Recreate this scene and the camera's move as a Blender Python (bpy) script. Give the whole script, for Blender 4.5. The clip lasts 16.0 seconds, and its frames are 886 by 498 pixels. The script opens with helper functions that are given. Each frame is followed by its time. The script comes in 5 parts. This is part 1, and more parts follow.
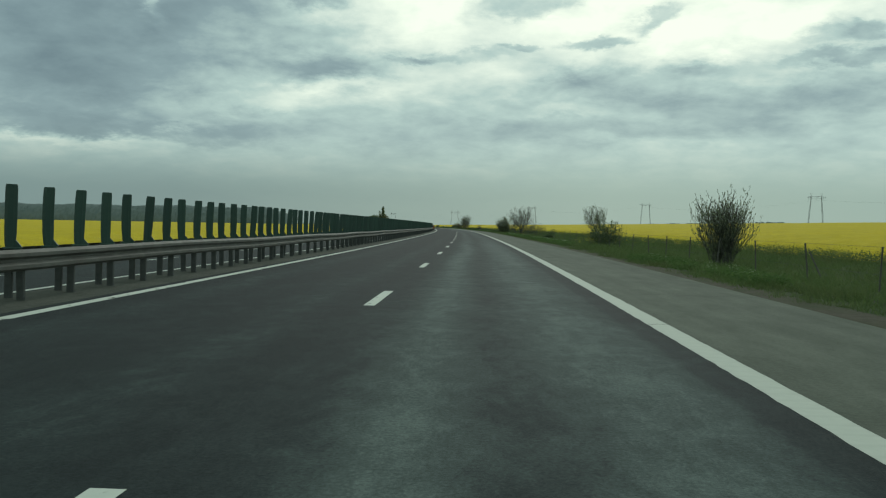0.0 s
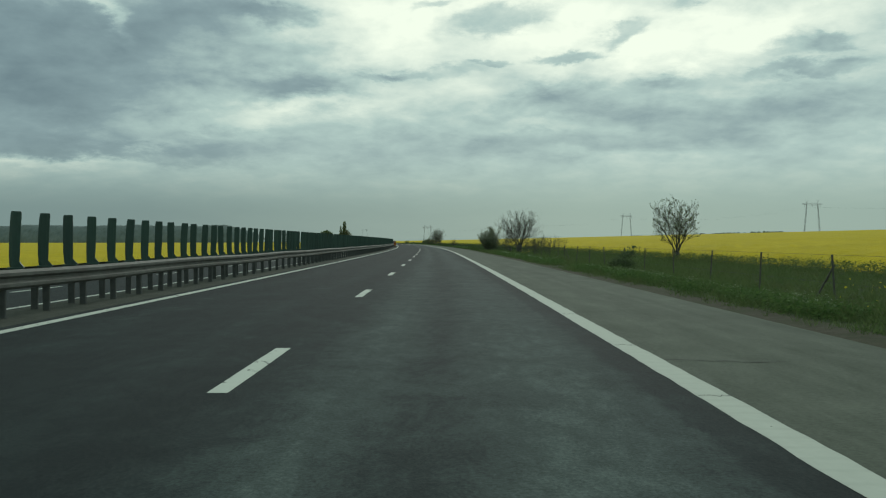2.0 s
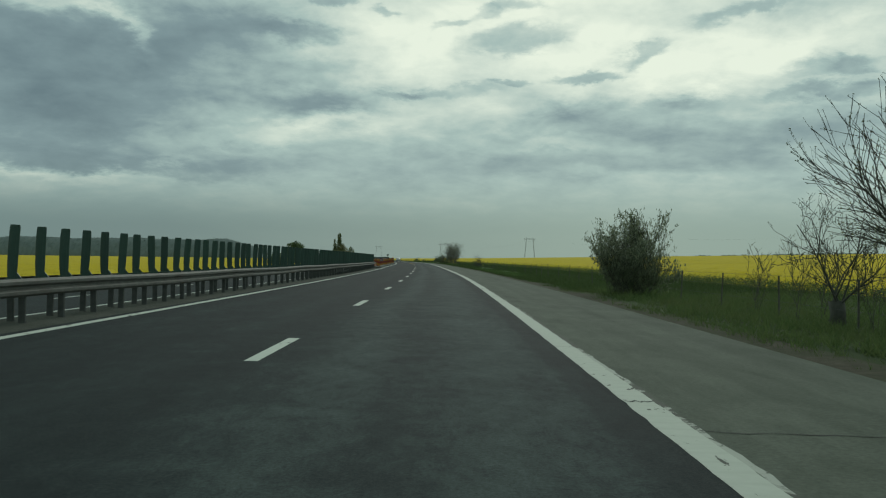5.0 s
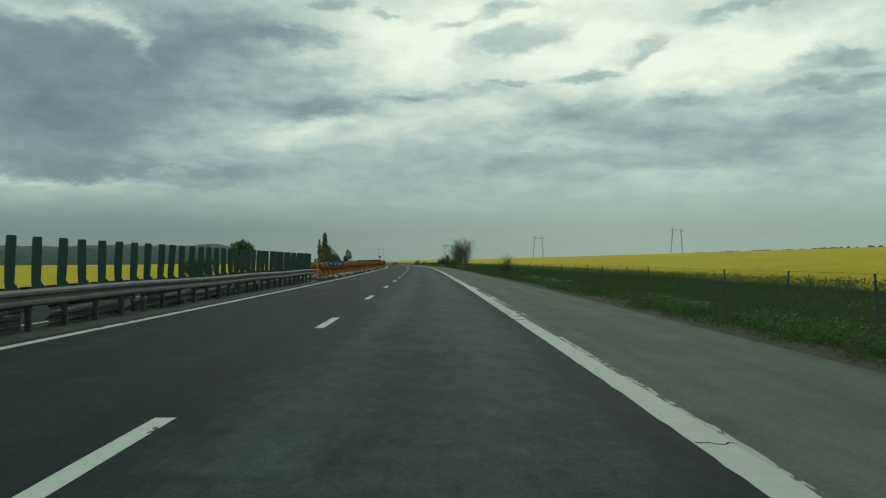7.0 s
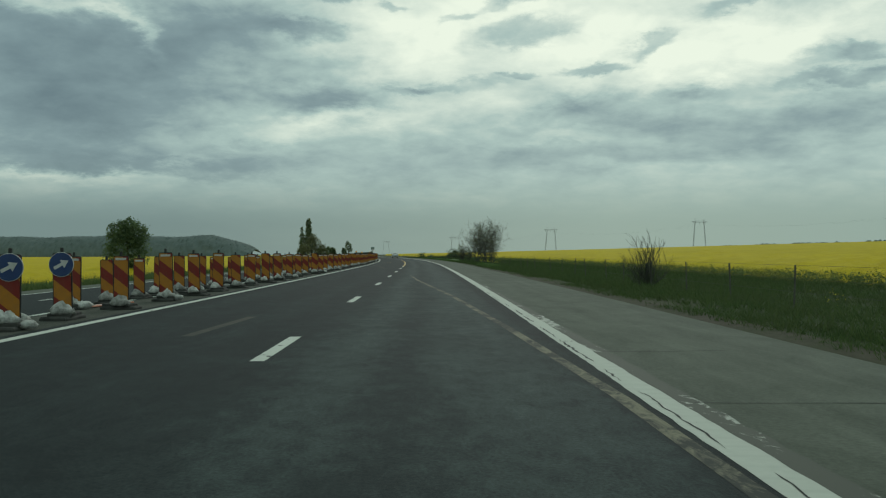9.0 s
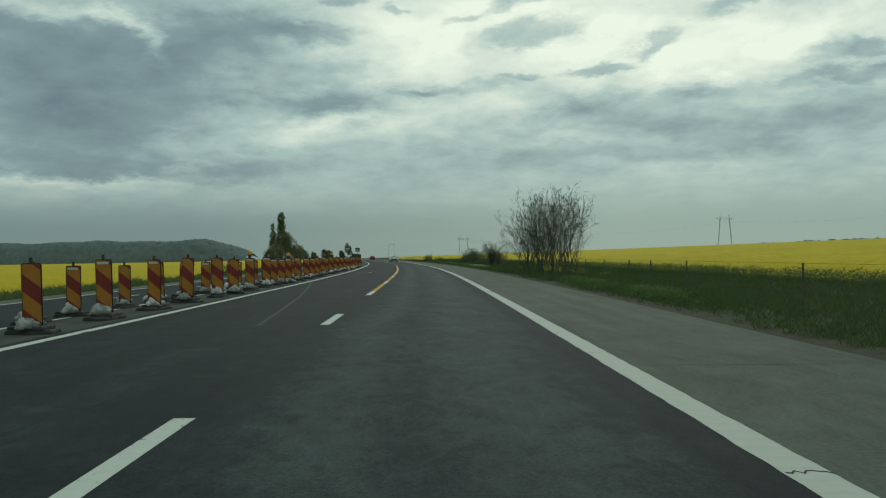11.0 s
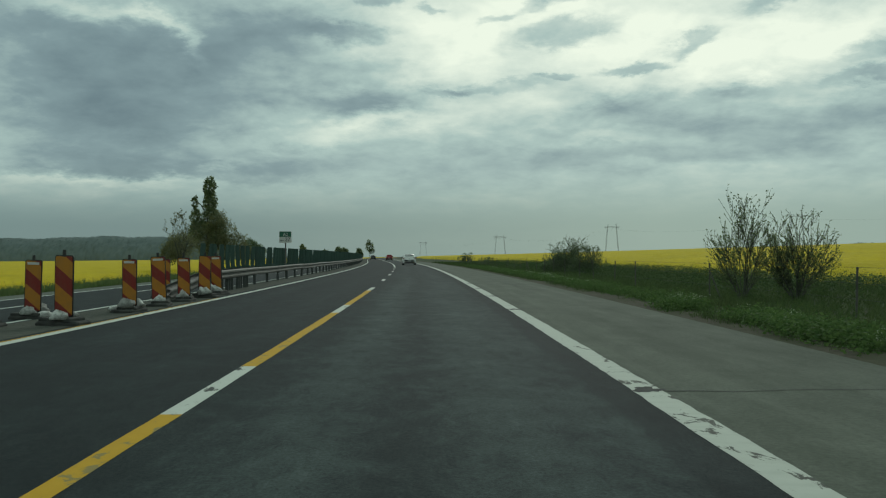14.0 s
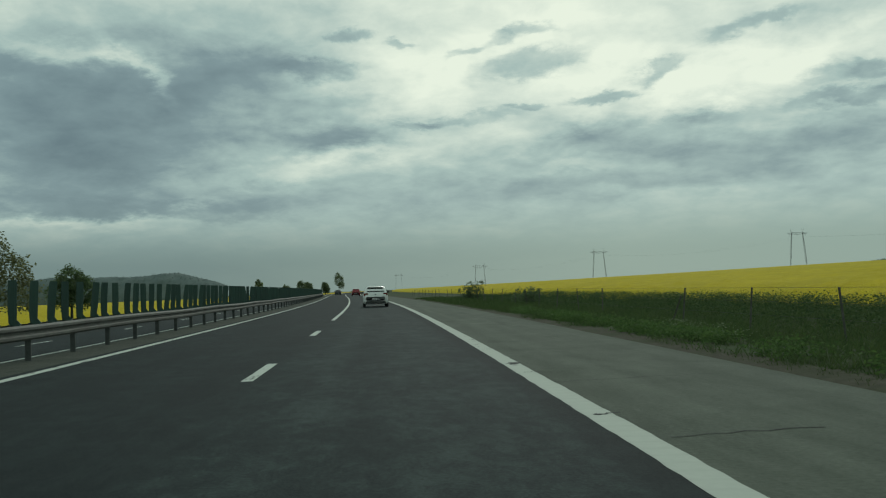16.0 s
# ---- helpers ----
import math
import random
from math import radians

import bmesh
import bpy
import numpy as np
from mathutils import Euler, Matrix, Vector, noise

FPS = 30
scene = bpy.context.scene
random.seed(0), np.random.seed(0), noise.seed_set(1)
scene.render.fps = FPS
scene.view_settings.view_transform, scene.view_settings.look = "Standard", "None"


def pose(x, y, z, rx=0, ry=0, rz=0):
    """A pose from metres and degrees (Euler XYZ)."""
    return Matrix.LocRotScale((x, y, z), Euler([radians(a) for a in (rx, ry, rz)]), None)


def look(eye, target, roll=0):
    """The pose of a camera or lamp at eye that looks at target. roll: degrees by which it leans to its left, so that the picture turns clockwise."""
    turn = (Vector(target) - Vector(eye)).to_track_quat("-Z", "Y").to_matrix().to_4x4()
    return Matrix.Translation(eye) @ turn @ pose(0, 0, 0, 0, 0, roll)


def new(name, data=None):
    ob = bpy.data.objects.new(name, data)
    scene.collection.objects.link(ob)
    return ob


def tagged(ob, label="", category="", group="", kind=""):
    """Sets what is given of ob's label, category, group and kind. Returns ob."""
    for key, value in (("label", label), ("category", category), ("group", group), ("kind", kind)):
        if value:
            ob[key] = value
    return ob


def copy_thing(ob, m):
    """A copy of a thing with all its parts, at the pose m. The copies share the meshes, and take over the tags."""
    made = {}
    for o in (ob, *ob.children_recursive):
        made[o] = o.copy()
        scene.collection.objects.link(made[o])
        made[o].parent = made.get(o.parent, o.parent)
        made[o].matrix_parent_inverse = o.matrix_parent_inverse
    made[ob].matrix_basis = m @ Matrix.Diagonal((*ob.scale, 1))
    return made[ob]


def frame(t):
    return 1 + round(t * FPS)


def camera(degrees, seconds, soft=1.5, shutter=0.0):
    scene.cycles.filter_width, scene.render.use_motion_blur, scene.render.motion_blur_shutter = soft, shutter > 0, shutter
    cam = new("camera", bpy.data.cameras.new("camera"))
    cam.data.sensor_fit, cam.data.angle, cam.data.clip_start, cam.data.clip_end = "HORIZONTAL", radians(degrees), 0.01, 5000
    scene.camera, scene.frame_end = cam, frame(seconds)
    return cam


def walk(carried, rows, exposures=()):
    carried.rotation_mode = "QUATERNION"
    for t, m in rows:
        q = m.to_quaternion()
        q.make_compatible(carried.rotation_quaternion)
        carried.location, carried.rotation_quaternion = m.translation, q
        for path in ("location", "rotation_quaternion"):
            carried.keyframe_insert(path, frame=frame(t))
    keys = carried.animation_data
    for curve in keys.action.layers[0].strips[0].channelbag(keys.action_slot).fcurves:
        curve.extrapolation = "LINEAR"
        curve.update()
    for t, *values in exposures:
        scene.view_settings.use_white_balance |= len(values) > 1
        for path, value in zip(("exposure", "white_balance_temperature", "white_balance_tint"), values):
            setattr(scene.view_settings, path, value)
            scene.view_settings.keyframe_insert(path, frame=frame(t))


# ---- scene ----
cam = camera(54.0, 16.0, soft=1.2)
walk(cam, [
    (0.0, pose(1.661, -0.891, 1.221, 88.449, -1.301, 2.707)),
    (0.5, pose(1.671, 12.508, 1.221, 88.822, -0.732, 2.845)),
    (1.0, pose(1.657, 26.013, 1.221, 89.488, -0.077, 2.359)),
    (1.5, pose(1.441, 39.549, 1.221, 89.112, -0.281, 1.503)),
    (2.0, pose(1.302, 53.091, 1.221, 89.500, -0.278, 0.988)),
    (2.5, pose(1.141, 66.641, 1.221, 89.614, -0.253, 1.131)),
    (3.0, pose(0.935, 80.146, 1.221, 90.431, -1.307, 1.514)),
    (3.5, pose(0.784, 93.654, 1.221, 91.250, -1.830, 2.008)),
    (4.0, pose(0.533, 106.999, 1.221, 91.227, -1.323, 2.036)),
    (4.5, pose(0.150, 120.430, 1.221, 90.665, -1.224, 2.087)),
    (7.0, pose(-2.530, 188.134, 1.221, 90.790, 0.096, 2.380)),
    (7.5, pose(-3.277, 201.553, 1.221, 90.693, -0.212, 2.762)),
    (8.0, pose(-4.083, 215.126, 1.221, 90.814, -0.101, 2.669)),
    (8.5, pose(-4.995, 228.820, 1.221, 90.600, 0.247, 1.975)),
    (9.0, pose(-5.804, 242.075, 1.221, 90.316, -0.066, 2.811)),
    (11.5, pose(-10.577, 309.511, 1.221, 90.585, 0.648, 3.239)),
    (12.0, pose(-11.504, 322.867, 1.221, 90.701, 0.077, 3.764)),
    (12.5, pose(-12.591, 336.540, 1.221, 90.620, -0.461, 3.889)),
    (13.0, pose(-13.664, 350.089, 1.221, 90.240, -0.339, 4.726)),
    (13.5, pose(-14.956, 363.251, 1.221, 90.251, -0.388, 5.524)),
    (14.0, pose(-16.428, 376.876, 1.221, 90.442, 0.170, 5.415)),
    (14.5, pose(-17.865, 390.405, 1.221, 91.315, 1.057, 5.423)),
    (15.0, pose(-19.489, 403.817, 1.221, 91.459, 1.850, 5.460)),
    (15.5, pose(-21.212, 417.431, 1.221, 91.457, 3.011, 4.899)),
    (16.0, pose(-22.989, 430.932, 1.221, 92.515, 1.974, 3.829)),
], [(0.0, 0.20), (1.0, 0.13), (1.5, 0.05), (2.0, 0.12), (3.0, 0.12), (3.5, -0.07), (4.2, -0.08), (7.0, 0.0), (12.0, 0.0), (14.5, 0.03), (16.0, -0.06)])

# ---- sky and sun ----
world = bpy.data.worlds.new("overcast_sky")
scene.world = world
world.use_nodes = True


class Nodes:
    """Short hand for node trees."""

    def __init__(self, tree):
        self.tree = tree
        tree.nodes.clear()

    def add(self, kind, links=None, operation="", clamp=False, colours=False):
        n = self.tree.nodes.new(kind)
        if operation:
            n.operation = operation
        if clamp:
            n.use_clamp = True
        if colours:
            n.data_type = "RGBA"
        for k, v in (links or {}).items():
            if isinstance(v, bpy.types.NodeSocket):
                self.tree.links.new(v, n.inputs[k])
            else:
                n.inputs[k].default_value = v
        return n

    def math(self, op, a, b=0.0, clamp=False):
        return self.add("ShaderNodeMath", {0: a, 1: b}, operation=op, clamp=clamp).outputs[0]

    def vec(self, op, a, b=(0, 0, 0), scale=None):
        n = self.add("ShaderNodeVectorMath", {0: a, 1: b}, operation=op)
        if scale is not None:
            n.inputs["Scale"].default_value = scale
        return n

    def noise(self, vector, scale, detail=4.0, rough=0.5, distortion=0.0):
        return self.add("ShaderNodeTexNoise", {"Vector": vector, "Scale": scale, "Detail": detail, "Roughness": rough, "Distortion": distortion}).outputs["Fac"]

    def span(self, value, a, b, lo=0.0, hi=1.0, smooth=False):
        n = self.add("ShaderNodeMapRange", {"Value": value, "From Min": a, "From Max": b, "To Min": lo, "To Max": hi})
        n.interpolation_type = "SMOOTHSTEP" if smooth else "LINEAR"
        return n.outputs["Result"]

    def mix(self, f, a, b):
        n = self.add("ShaderNodeMix", colours=True)
        for k, v in ((0, f), (6, a), (7, b)):
            if isinstance(v, bpy.types.NodeSocket):
                self.tree.links.new(v, n.inputs[k])
            else:
                n.inputs[k].default_value = v if k == 0 else (*v[:3], 1)
        return n.outputs[2]

    def ramp(self, f, stops):
        n = self.add("ShaderNodeValToRGB", {0: f})
        e = n.color_ramp.elements
        while len(e) < len(stops):
            e.new(0.5)
        for el, (p, c) in zip(e, stops):
            el.position, el.color = p, (*c, 1)
        return n.outputs[0]


def heading(az, el):
    """A direction from degrees left of the road's start and degrees above the horizon."""
    a, e = radians(az), radians(el)
    return (-math.sin(a) * math.cos(e), math.cos(a) * math.cos(e), math.sin(e))


SUN_AZ, SUN_EL = -6, 34
w = Nodes(world.node_tree)
way = w.add("ShaderNodeTexCoord").outputs["Generated"]
xyz = w.add("ShaderNodeSeparateXYZ", {0: way}).outputs
flat = w.math("ADD", w.math("MAXIMUM", xyz[2], 0.0), 0.27)
deck = w.add("ShaderNodeCombineXYZ", {0: w.math("DIVIDE", xyz[0], flat), 1: w.math("DIVIDE", xyz[1], flat), 2: 0.0}).outputs[0]
big = w.noise(w.vec("ADD", deck, (3.1, 7.7, 0)).outputs[0], 2.6, 10, 0.58, 0.15)
fine = w.noise(w.vec("ADD", deck, (11.3, 2.2, 0)).outputs[0], 8.0, 9, 0.56, 0.2)
ragged = w.noise(w.vec("ADD", deck, (5.3, 1.2, 4.0)).outputs[0], 4.2, 9, 0.62, 0.2)
torn = w.noise(w.vec("ADD", deck, (1.7, 9.2, 2.0)).outputs[0], 5.5, 9, 0.64, 0.2)
DEG = 57.2958
azimuth = w.math("MULTIPLY", w.math("ARCTAN2", w.math("MULTIPLY", xyz[0], -1.0), xyz[1]), DEG)
rising = w.math("MULTIPLY", w.math("ARCSINE", xyz[2]), DEG)
azimuth = w.math("ADD", azimuth, w.math("MULTIPLY", w.math("SUBTRACT", ragged, 0.5), 8.0))
rising = w.math("ADD", rising, w.math("MULTIPLY", w.math("SUBTRACT", torn, 0.5), 3.4))


def bank(az, el, wide, high, tilt, amount, crisp=False):
    """A cloud bank or a gap, tilted, its edges torn by noise; a crisp one has a firm outline."""
    across = w.math("SUBTRACT", azimuth, az)
    a = w.math("DIVIDE", across, wide)
    e = w.math("DIVIDE", w.math("ADD", w.math("SUBTRACT", rising, el), w.math("MULTIPLY", across, tilt)), high)
    d = w.math("ADD", w.math("MULTIPLY", a, a), w.math("MULTIPLY", e, e))
    if crisp:
        d = w.math("MULTIPLY", d, d)
    return w.math("MULTIPLY", w.math("EXPONENT", w.math("MULTIPLY", d, -1.0)), amount)


BANKS = ((28.0, 11.7, 6.1, 3.5, 0, -0.25), (20.2, 11.7, 5.6, 2.8, 0, -0.19), (25.8, 8.1, 7.1, 1.7, 0, -0.18), (15.7, 14.7, 4.8, 1.3, 0, -0.14), (11.0, 10.2, 4.3, 0.9, 0, -0.20), (9.9, 12.1, 2.8, 0.9, 0, -0.14), (23.8, 5.3, 6.1, 0.75, 0, -0.19), (15.3, 5.9, 4.8, 1.3, 0, -0.10),
         (27.9, 6.0, 4.8, 0.75, 0, -0.12), (3.6, 6.0, 7.8, 1.7, 0, -0.10), (-10.0, 8.4, 5.2, 1.3, 0.1, -0.15), (-5.7, 9.4, 3.2, 0.9, 0.2, -0.15), (-13.9, 10.1, 3.5, 0.55, 0.05, -0.16), (-19.8, 8.2, 6.1, 1.5, 0.1, -0.15), (-9.7, 6.3, 7.8, 0.75, 0, -0.09))
WISPS = ((-2.7, 14.2, 3.2, 0.80, 0.18, -0.24), (-10.3, 13.4, 2.0, 0.60, 0.25, -0.25), (-6.4, 11.9, 2.4, 0.40, 0.12, -0.23), (-3.3, 16.3, 2.0, 0.45, 0.1, -0.22), (-0.9, 15.9, 1.1, 0.45, 0.1, -0.18), (1.4, 15.1, 1.5, 0.37, 0.15, -0.19), (6.2, 16.0, 0.9, 0.30, 0, -0.19), (9.2, 16.4, 1.3, 0.5, 0, -0.18),
         (-16.2, 15.5, 2.8, 0.55, 0.15, -0.18), (-20.5, 11.6, 2.4, 0.70, 0.1, -0.15), (-23.9, 11.8, 1.7, 0.48, 0.1, -0.15), (-21.7, 10.4, 3.3, 0.48, 0.1, -0.15), (-1.4, 11.6, 1.3, 0.22, 0, -0.15), (11.7, 14.1, 2.6, 0.74, -0.1, -0.17), (4.7, 10.6, 1.7, 0.37, 0, -0.15), (1.7, 11.0, 2.6, 0.37, 0.1, -0.10))
GAPS = ((5.8, 13.3, 6.0, 3.2, 0, 0.15), (-5.3, 14.6, 11.5, 4.8, 0, 0.19), (-14.9, 12.4, 6.0, 2.4, 0, 0.19), (22.7, 13.8, 2.2, 0.6, -0.7, 0.20), (26.4, 4.6, 6.1, 0.37, 0, 0.15), (9.5, 8.8, 4.5, 0.55, 0.1, 0.14), (19.1, 5.8, 1.3, 0.45, 0, 0.10), (14.2, 7.5, 3.5, 0.55, 0.1, 0.08), (-21.7, 13.5, 5.6, 1.5, 0, 0.17), (27.1, 14.9, 4.5, 0.55, 0, 0.18), (-5.3, 7.6, 3.0, 0.37, 0.1, 0.06), (-8, 22, 28, 5.5, 0, 0.22))
tone = w.math("ADD", w.math("MULTIPLY", w.math("SUBTRACT", big, 0.5), 0.36), w.math("MULTIPLY", w.math("SUBTRACT", fine, 0.5), 0.36))
tone = w.math("MULTIPLY", tone, w.span(xyz[2], 0.07, 0.19, 0.55, 1.0))
tone = w.math("ADD", tone, 0.575)
for b in BANKS + GAPS:
    tone = w.math("ADD", tone, bank(*b))
for b in WISPS:
    tone = w.math("ADD", tone, bank(*b, True))
clouds = w.ramp(tone, [(0.22, (0.136, 0.206, 0.226)), (0.40, (0.210, 0.306, 0.318)), (0.56, (0.378, 0.515, 0.478)), (0.84, (0.825, 0.915, 0.765))])
low = w.span(xyz[2], 0.03, 0.105, 0.0, 1.0, True)
haze = w.mix(w.span(azimuth, -8, 20), (0.262, 0.372, 0.332), (0.160, 0.246, 0.242))
clouds = w.mix(low, haze, clouds)
sky = w.add("ShaderNodeTexSky")
sky.sky_type, sky.sun_disc = "NISHITA", False
sky.sun_elevation, sky.sun_rotation = radians(SUN_EL), radians(-SUN_AZ)
clear = w.vec("SCALE", sky.outputs[0], scale=0.1).outputs[0]
both = w.mix(0.97, clear, clouds)
background = w.add("ShaderNodeBackground", {"Color": both, "Strength": 1.0})
w.add("ShaderNodeOutputWorld", {"Surface": background.outputs[0]})

sun = new("sun", bpy.data.lights.new("sun", "SUN"))
sun.data.energy, sun.data.angle, sun.data.color = 0.8, radians(25), (0.97, 0.97, 0.9)
sun.matrix_world = look(Vector(heading(SUN_AZ, SUN_EL)) * 100, (0, 0, 0))

# ---- the road's line: curvature along it, in 1e-4 per metre ----
KNOTS = (-60, 0, 60, 120, 180, 240, 300, 360, 420, 480, 560, 700, 1500)
BENDS = (3.25, 3.71, 2.58, 0.95, 4.21, 2.25, 0.87, 6.21, 4.27, 5.0, 1.6, -2.6, 0.0)
S = np.arange(-60, 2000, 2.0)
TURN = np.cumsum(np.interp(S, KNOTS, BENDS) * 1e-4) * 2.0
ZERO = int(np.searchsorted(S, 0))
TURN -= TURN[ZERO]
LX, LY = np.cumsum(-np.sin(TURN)) * 2.0, np.cumsum(np.cos(TURN)) * 2.0
LX -= LX[ZERO]
LY -= LY[ZERO]


def line(s):
    """x, y and heading of the lane line at s metres along the road."""
    s = np.asarray(s, float)
    x, y, a = np.interp(s, S, LX), np.interp(s, S, LY), np.interp(s, S, TURN)
    behind = np.minimum(s + 60, 0)
    return x - np.sin(a) * behind, y + np.cos(a) * behind, a


def spot(s, u, z=0.0):
    x, y, a = line(s)
    return Vector((float(x + u * np.cos(a)), float(y + u * np.sin(a)), z))


def at(s, u, z=0.0, turn=0.0, lean=0.0, size=1.0):
    """A pose on the road: u metres to the right of the lane line."""
    a = float(line(s)[2])
    return Matrix.Translation(spot(s, u, z)) @ pose(0, 0, 0, 0, lean, math.degrees(a) + turn) @ Matrix.Scale(size, 4)


def height(y, u):
    """Ground height, u metres to the right of the lane line abreast of y."""
    rise = np.interp(y, (500, 650, 900), (0.032, 0.029, 0.022))
    right = np.interp(u, (6.9, 7.3, 9, 12, 17), (-0.05, 0.0, 0.02, -0.10, 0.0)) + rise * (np.clip(u, 17, 270) - 17)
    right = right - 0.004 * (np.maximum(u, 270) - 270) * (u < 2500)
    left = np.interp(u, (-1600, -600, -100, -23, -17, -16.2, -5.65, -4), (-7.0, -5.0, -1.9, -0.95, -0.62, -0.54, -0.06, -0.06))
    return np.where(u > -4, np.where(u < 6.9, -0.06, np.maximum(right, -12)), left)


def u_of(x, y):
    s = np.interp(y, LY, S)
    return (x - np.interp(y, LY, LX)) * np.cos(np.interp(s, S, TURN))


# ---- materials ----
def material(name, make, rough=0.8, metal=0.0, bump=None, spec=0.5, thin=0.0):
    """make(n, coordinates) gives a colour; bump: (scale, strength, depth)."""
    m = bpy.data.materials.new(name)
    m.use_nodes = True
    n = Nodes(m.node_tree)
    co = n.add("ShaderNodeTexCoord").outputs["Object"]
    colour = make(n, co)
    b = n.add("ShaderNodeBsdfPrincipled", {"Metallic": metal, "Roughness": rough, "Specular IOR Level": spec})
    if isinstance(colour, bpy.types.NodeSocket):
        n.tree.links.new(colour, b.inputs["Base Color"])
    else:
        b.inputs["Base Color"].default_value = (*colour, 1)
    if bump:
        h = n.noise(co, bump[0], 6, 0.65)
        n.tree.links.new(n.add("ShaderNodeBump", {"Height": h, "Strength": bump[1], "Distance": bump[2]}).outputs[0], b.inputs["Normal"])
    surface = b.outputs[0]
    if thin:
        back = n.add("ShaderNodeBsdfTranslucent", {"Color": colour})
        surface = n.add("ShaderNodeMixShader", {0: thin, 1: surface, 2: back.outputs[0]}).outputs[0]
    n.add("ShaderNodeOutputMaterial", {0: surface})
    return m


def speckle(a, b, scale, second=None, detail=5):
    """Two colours mixed by noise, stained at a second scale."""
    def make(n, co):
        c = n.mix(n.span(n.noise(co, scale, detail, 0.6), 0.3, 0.7), a, b)
        if second:
            c = n.mix(n.math("MULTIPLY", n.span(n.noise(co, second[1], 4, 0.55), 0.4, 0.7), second[2]), c, second[0])
        return c
    return make


def islands(a, b, dry=None):
    """Each loose piece of a mesh its own shade, with dry spots."""
    def make(n, co):
        r = n.add("ShaderNodeNewGeometry").outputs["Random Per Island"]
        c = n.mix(r, a, b)
        if dry:
            c = n.mix(n.span(n.noise(co, 0.45, 5, 0.65), 0.44, 0.68, 0.0, 0.6), c, dry)
        return c
    return make


def kinds(a, b):
    """Each object its own shade."""
    def make(n, co):
        c = n.mix(n.add("ShaderNodeObjectInfo").outputs["Random"], a, b)
        g = n.noise(co, 14.0, 4, 0.6)
        return n.mix(n.span(g, 0.35, 0.75, 0.0, 0.35), c, [v * 0.6 for v in a])
    return make


def along(n):
    """Across and along the road, in metres."""
    return n.add("ShaderNodeUVMap").outputs[0]


def stretched(n, across, lengthways):
    return n.vec("MULTIPLY", along(n), (across, lengthways, 1)).outputs[0]


def asphalt(n, co):
    u = n.add("ShaderNodeSeparateXYZ", {0: along(n)}).outputs[0]
    wander = n.math("MULTIPLY", n.math("SUBTRACT", n.noise(stretched(n, 0.2, 0.05), 1.0, 3), 0.5), 1.2)
    u2 = n.math("ADD", u, wander)
    track = lambda c, wd: n.span(n.math("ABSOLUTE", n.math("SUBTRACT", u2, c)), 0.0, wd, 1.0, 0.0, True)
    worn = n.math("ADD", track(2.7, 1.3), track(1.1, 0.8))
    worn = n.math("ADD", worn, n.math("MULTIPLY", n.math("ADD", track(-1.0, 0.6), track(-3.0, 0.6)), 0.35))
    old = n.span(u, -0.3, 0.5, 0.0, 1.0, True)
    streak = n.noise(stretched(n, 1.6, 0.10), 1.0, 5, 0.6)
    blot = n.span(n.noise(stretched(n, 1.1, 0.75), 1.0, 9, 0.72, 0.6), 0.36, 0.66)
    crumb = n.noise(stretched(n, 5.0, 2.2), 1.0, 8, 0.80, 0.4)
    fresh = n.span(n.add("ShaderNodeSeparateXYZ", {0: along(n)}).outputs[1], 50, 80, 1.5, 0.80)
    f = n.math("MULTIPLY", n.math("MULTIPLY", worn, fresh), 0.40)
    f = n.math("MULTIPLY", f, n.span(n.add("ShaderNodeSeparateXYZ", {0: along(n)}).outputs[1], 400, 440, 1.0, 0.45))
    f = n.math("ADD", f, n.math("MULTIPLY", old, 0.16))
    f = n.math("ADD", f, n.math("MULTIPLY", n.math("SUBTRACT", streak, 0.5), 0.40))
    f = n.math("ADD", f, n.math("MULTIPLY", n.math("SUBTRACT", blot, 0.5), 0.30))
    f = n.math("ADD", f, n.math("MULTIPLY", n.math("SUBTRACT", crumb, 0.5), 1.15))
    f = n.math("SUBTRACT", f, n.math("MULTIPLY", n.span(u, 3.42, 3.52), 0.20))
    c = n.ramp(n.math("ADD", f, 0.09), [(0.0, (0.0132, 0.0194, 0.0206)), (0.30, (0.0206, 0.0300, 0.0305)), (0.70, (0.0465, 0.064, 0.0610)), (1.0, (0.082, 0.108, 0.101))])
    grain = n.span(n.noise(stretched(n, 38, 30), 1.0, 4, 0.75), 0.25, 0.75, 0.50, 1.50)
    return n.vec("MULTIPLY", c, n.add("ShaderNodeCombineXYZ", {0: grain, 1: grain, 2: grain}).outputs[0]).outputs[0]


def concrete(n, co):
    blot = n.noise(stretched(n, 1.3, 0.55), 1.0, 9, 0.74, 0.4)
    streak = n.noise(stretched(n, 2.4, 0.06), 1.0, 4, 0.6)
    f = n.math("ADD", n.math("MULTIPLY", blot, 0.65), n.math("MULTIPLY", streak, 0.35))
    c = n.ramp(f, [(0.30, (0.050, 0.060, 0.046)), (0.5, (0.084, 0.096, 0.077)), (0.72, (0.127, 0.141, 0.115))])
    grain = n.span(n.noise(stretched(n, 22, 22), 1.0, 4, 0.75), 0.25, 0.75, 0.70, 1.30)
    return n.vec("MULTIPLY", c, n.add("ShaderNodeCombineXYZ", {0: grain, 1: grain, 2: grain}).outputs[0]).outputs[0]


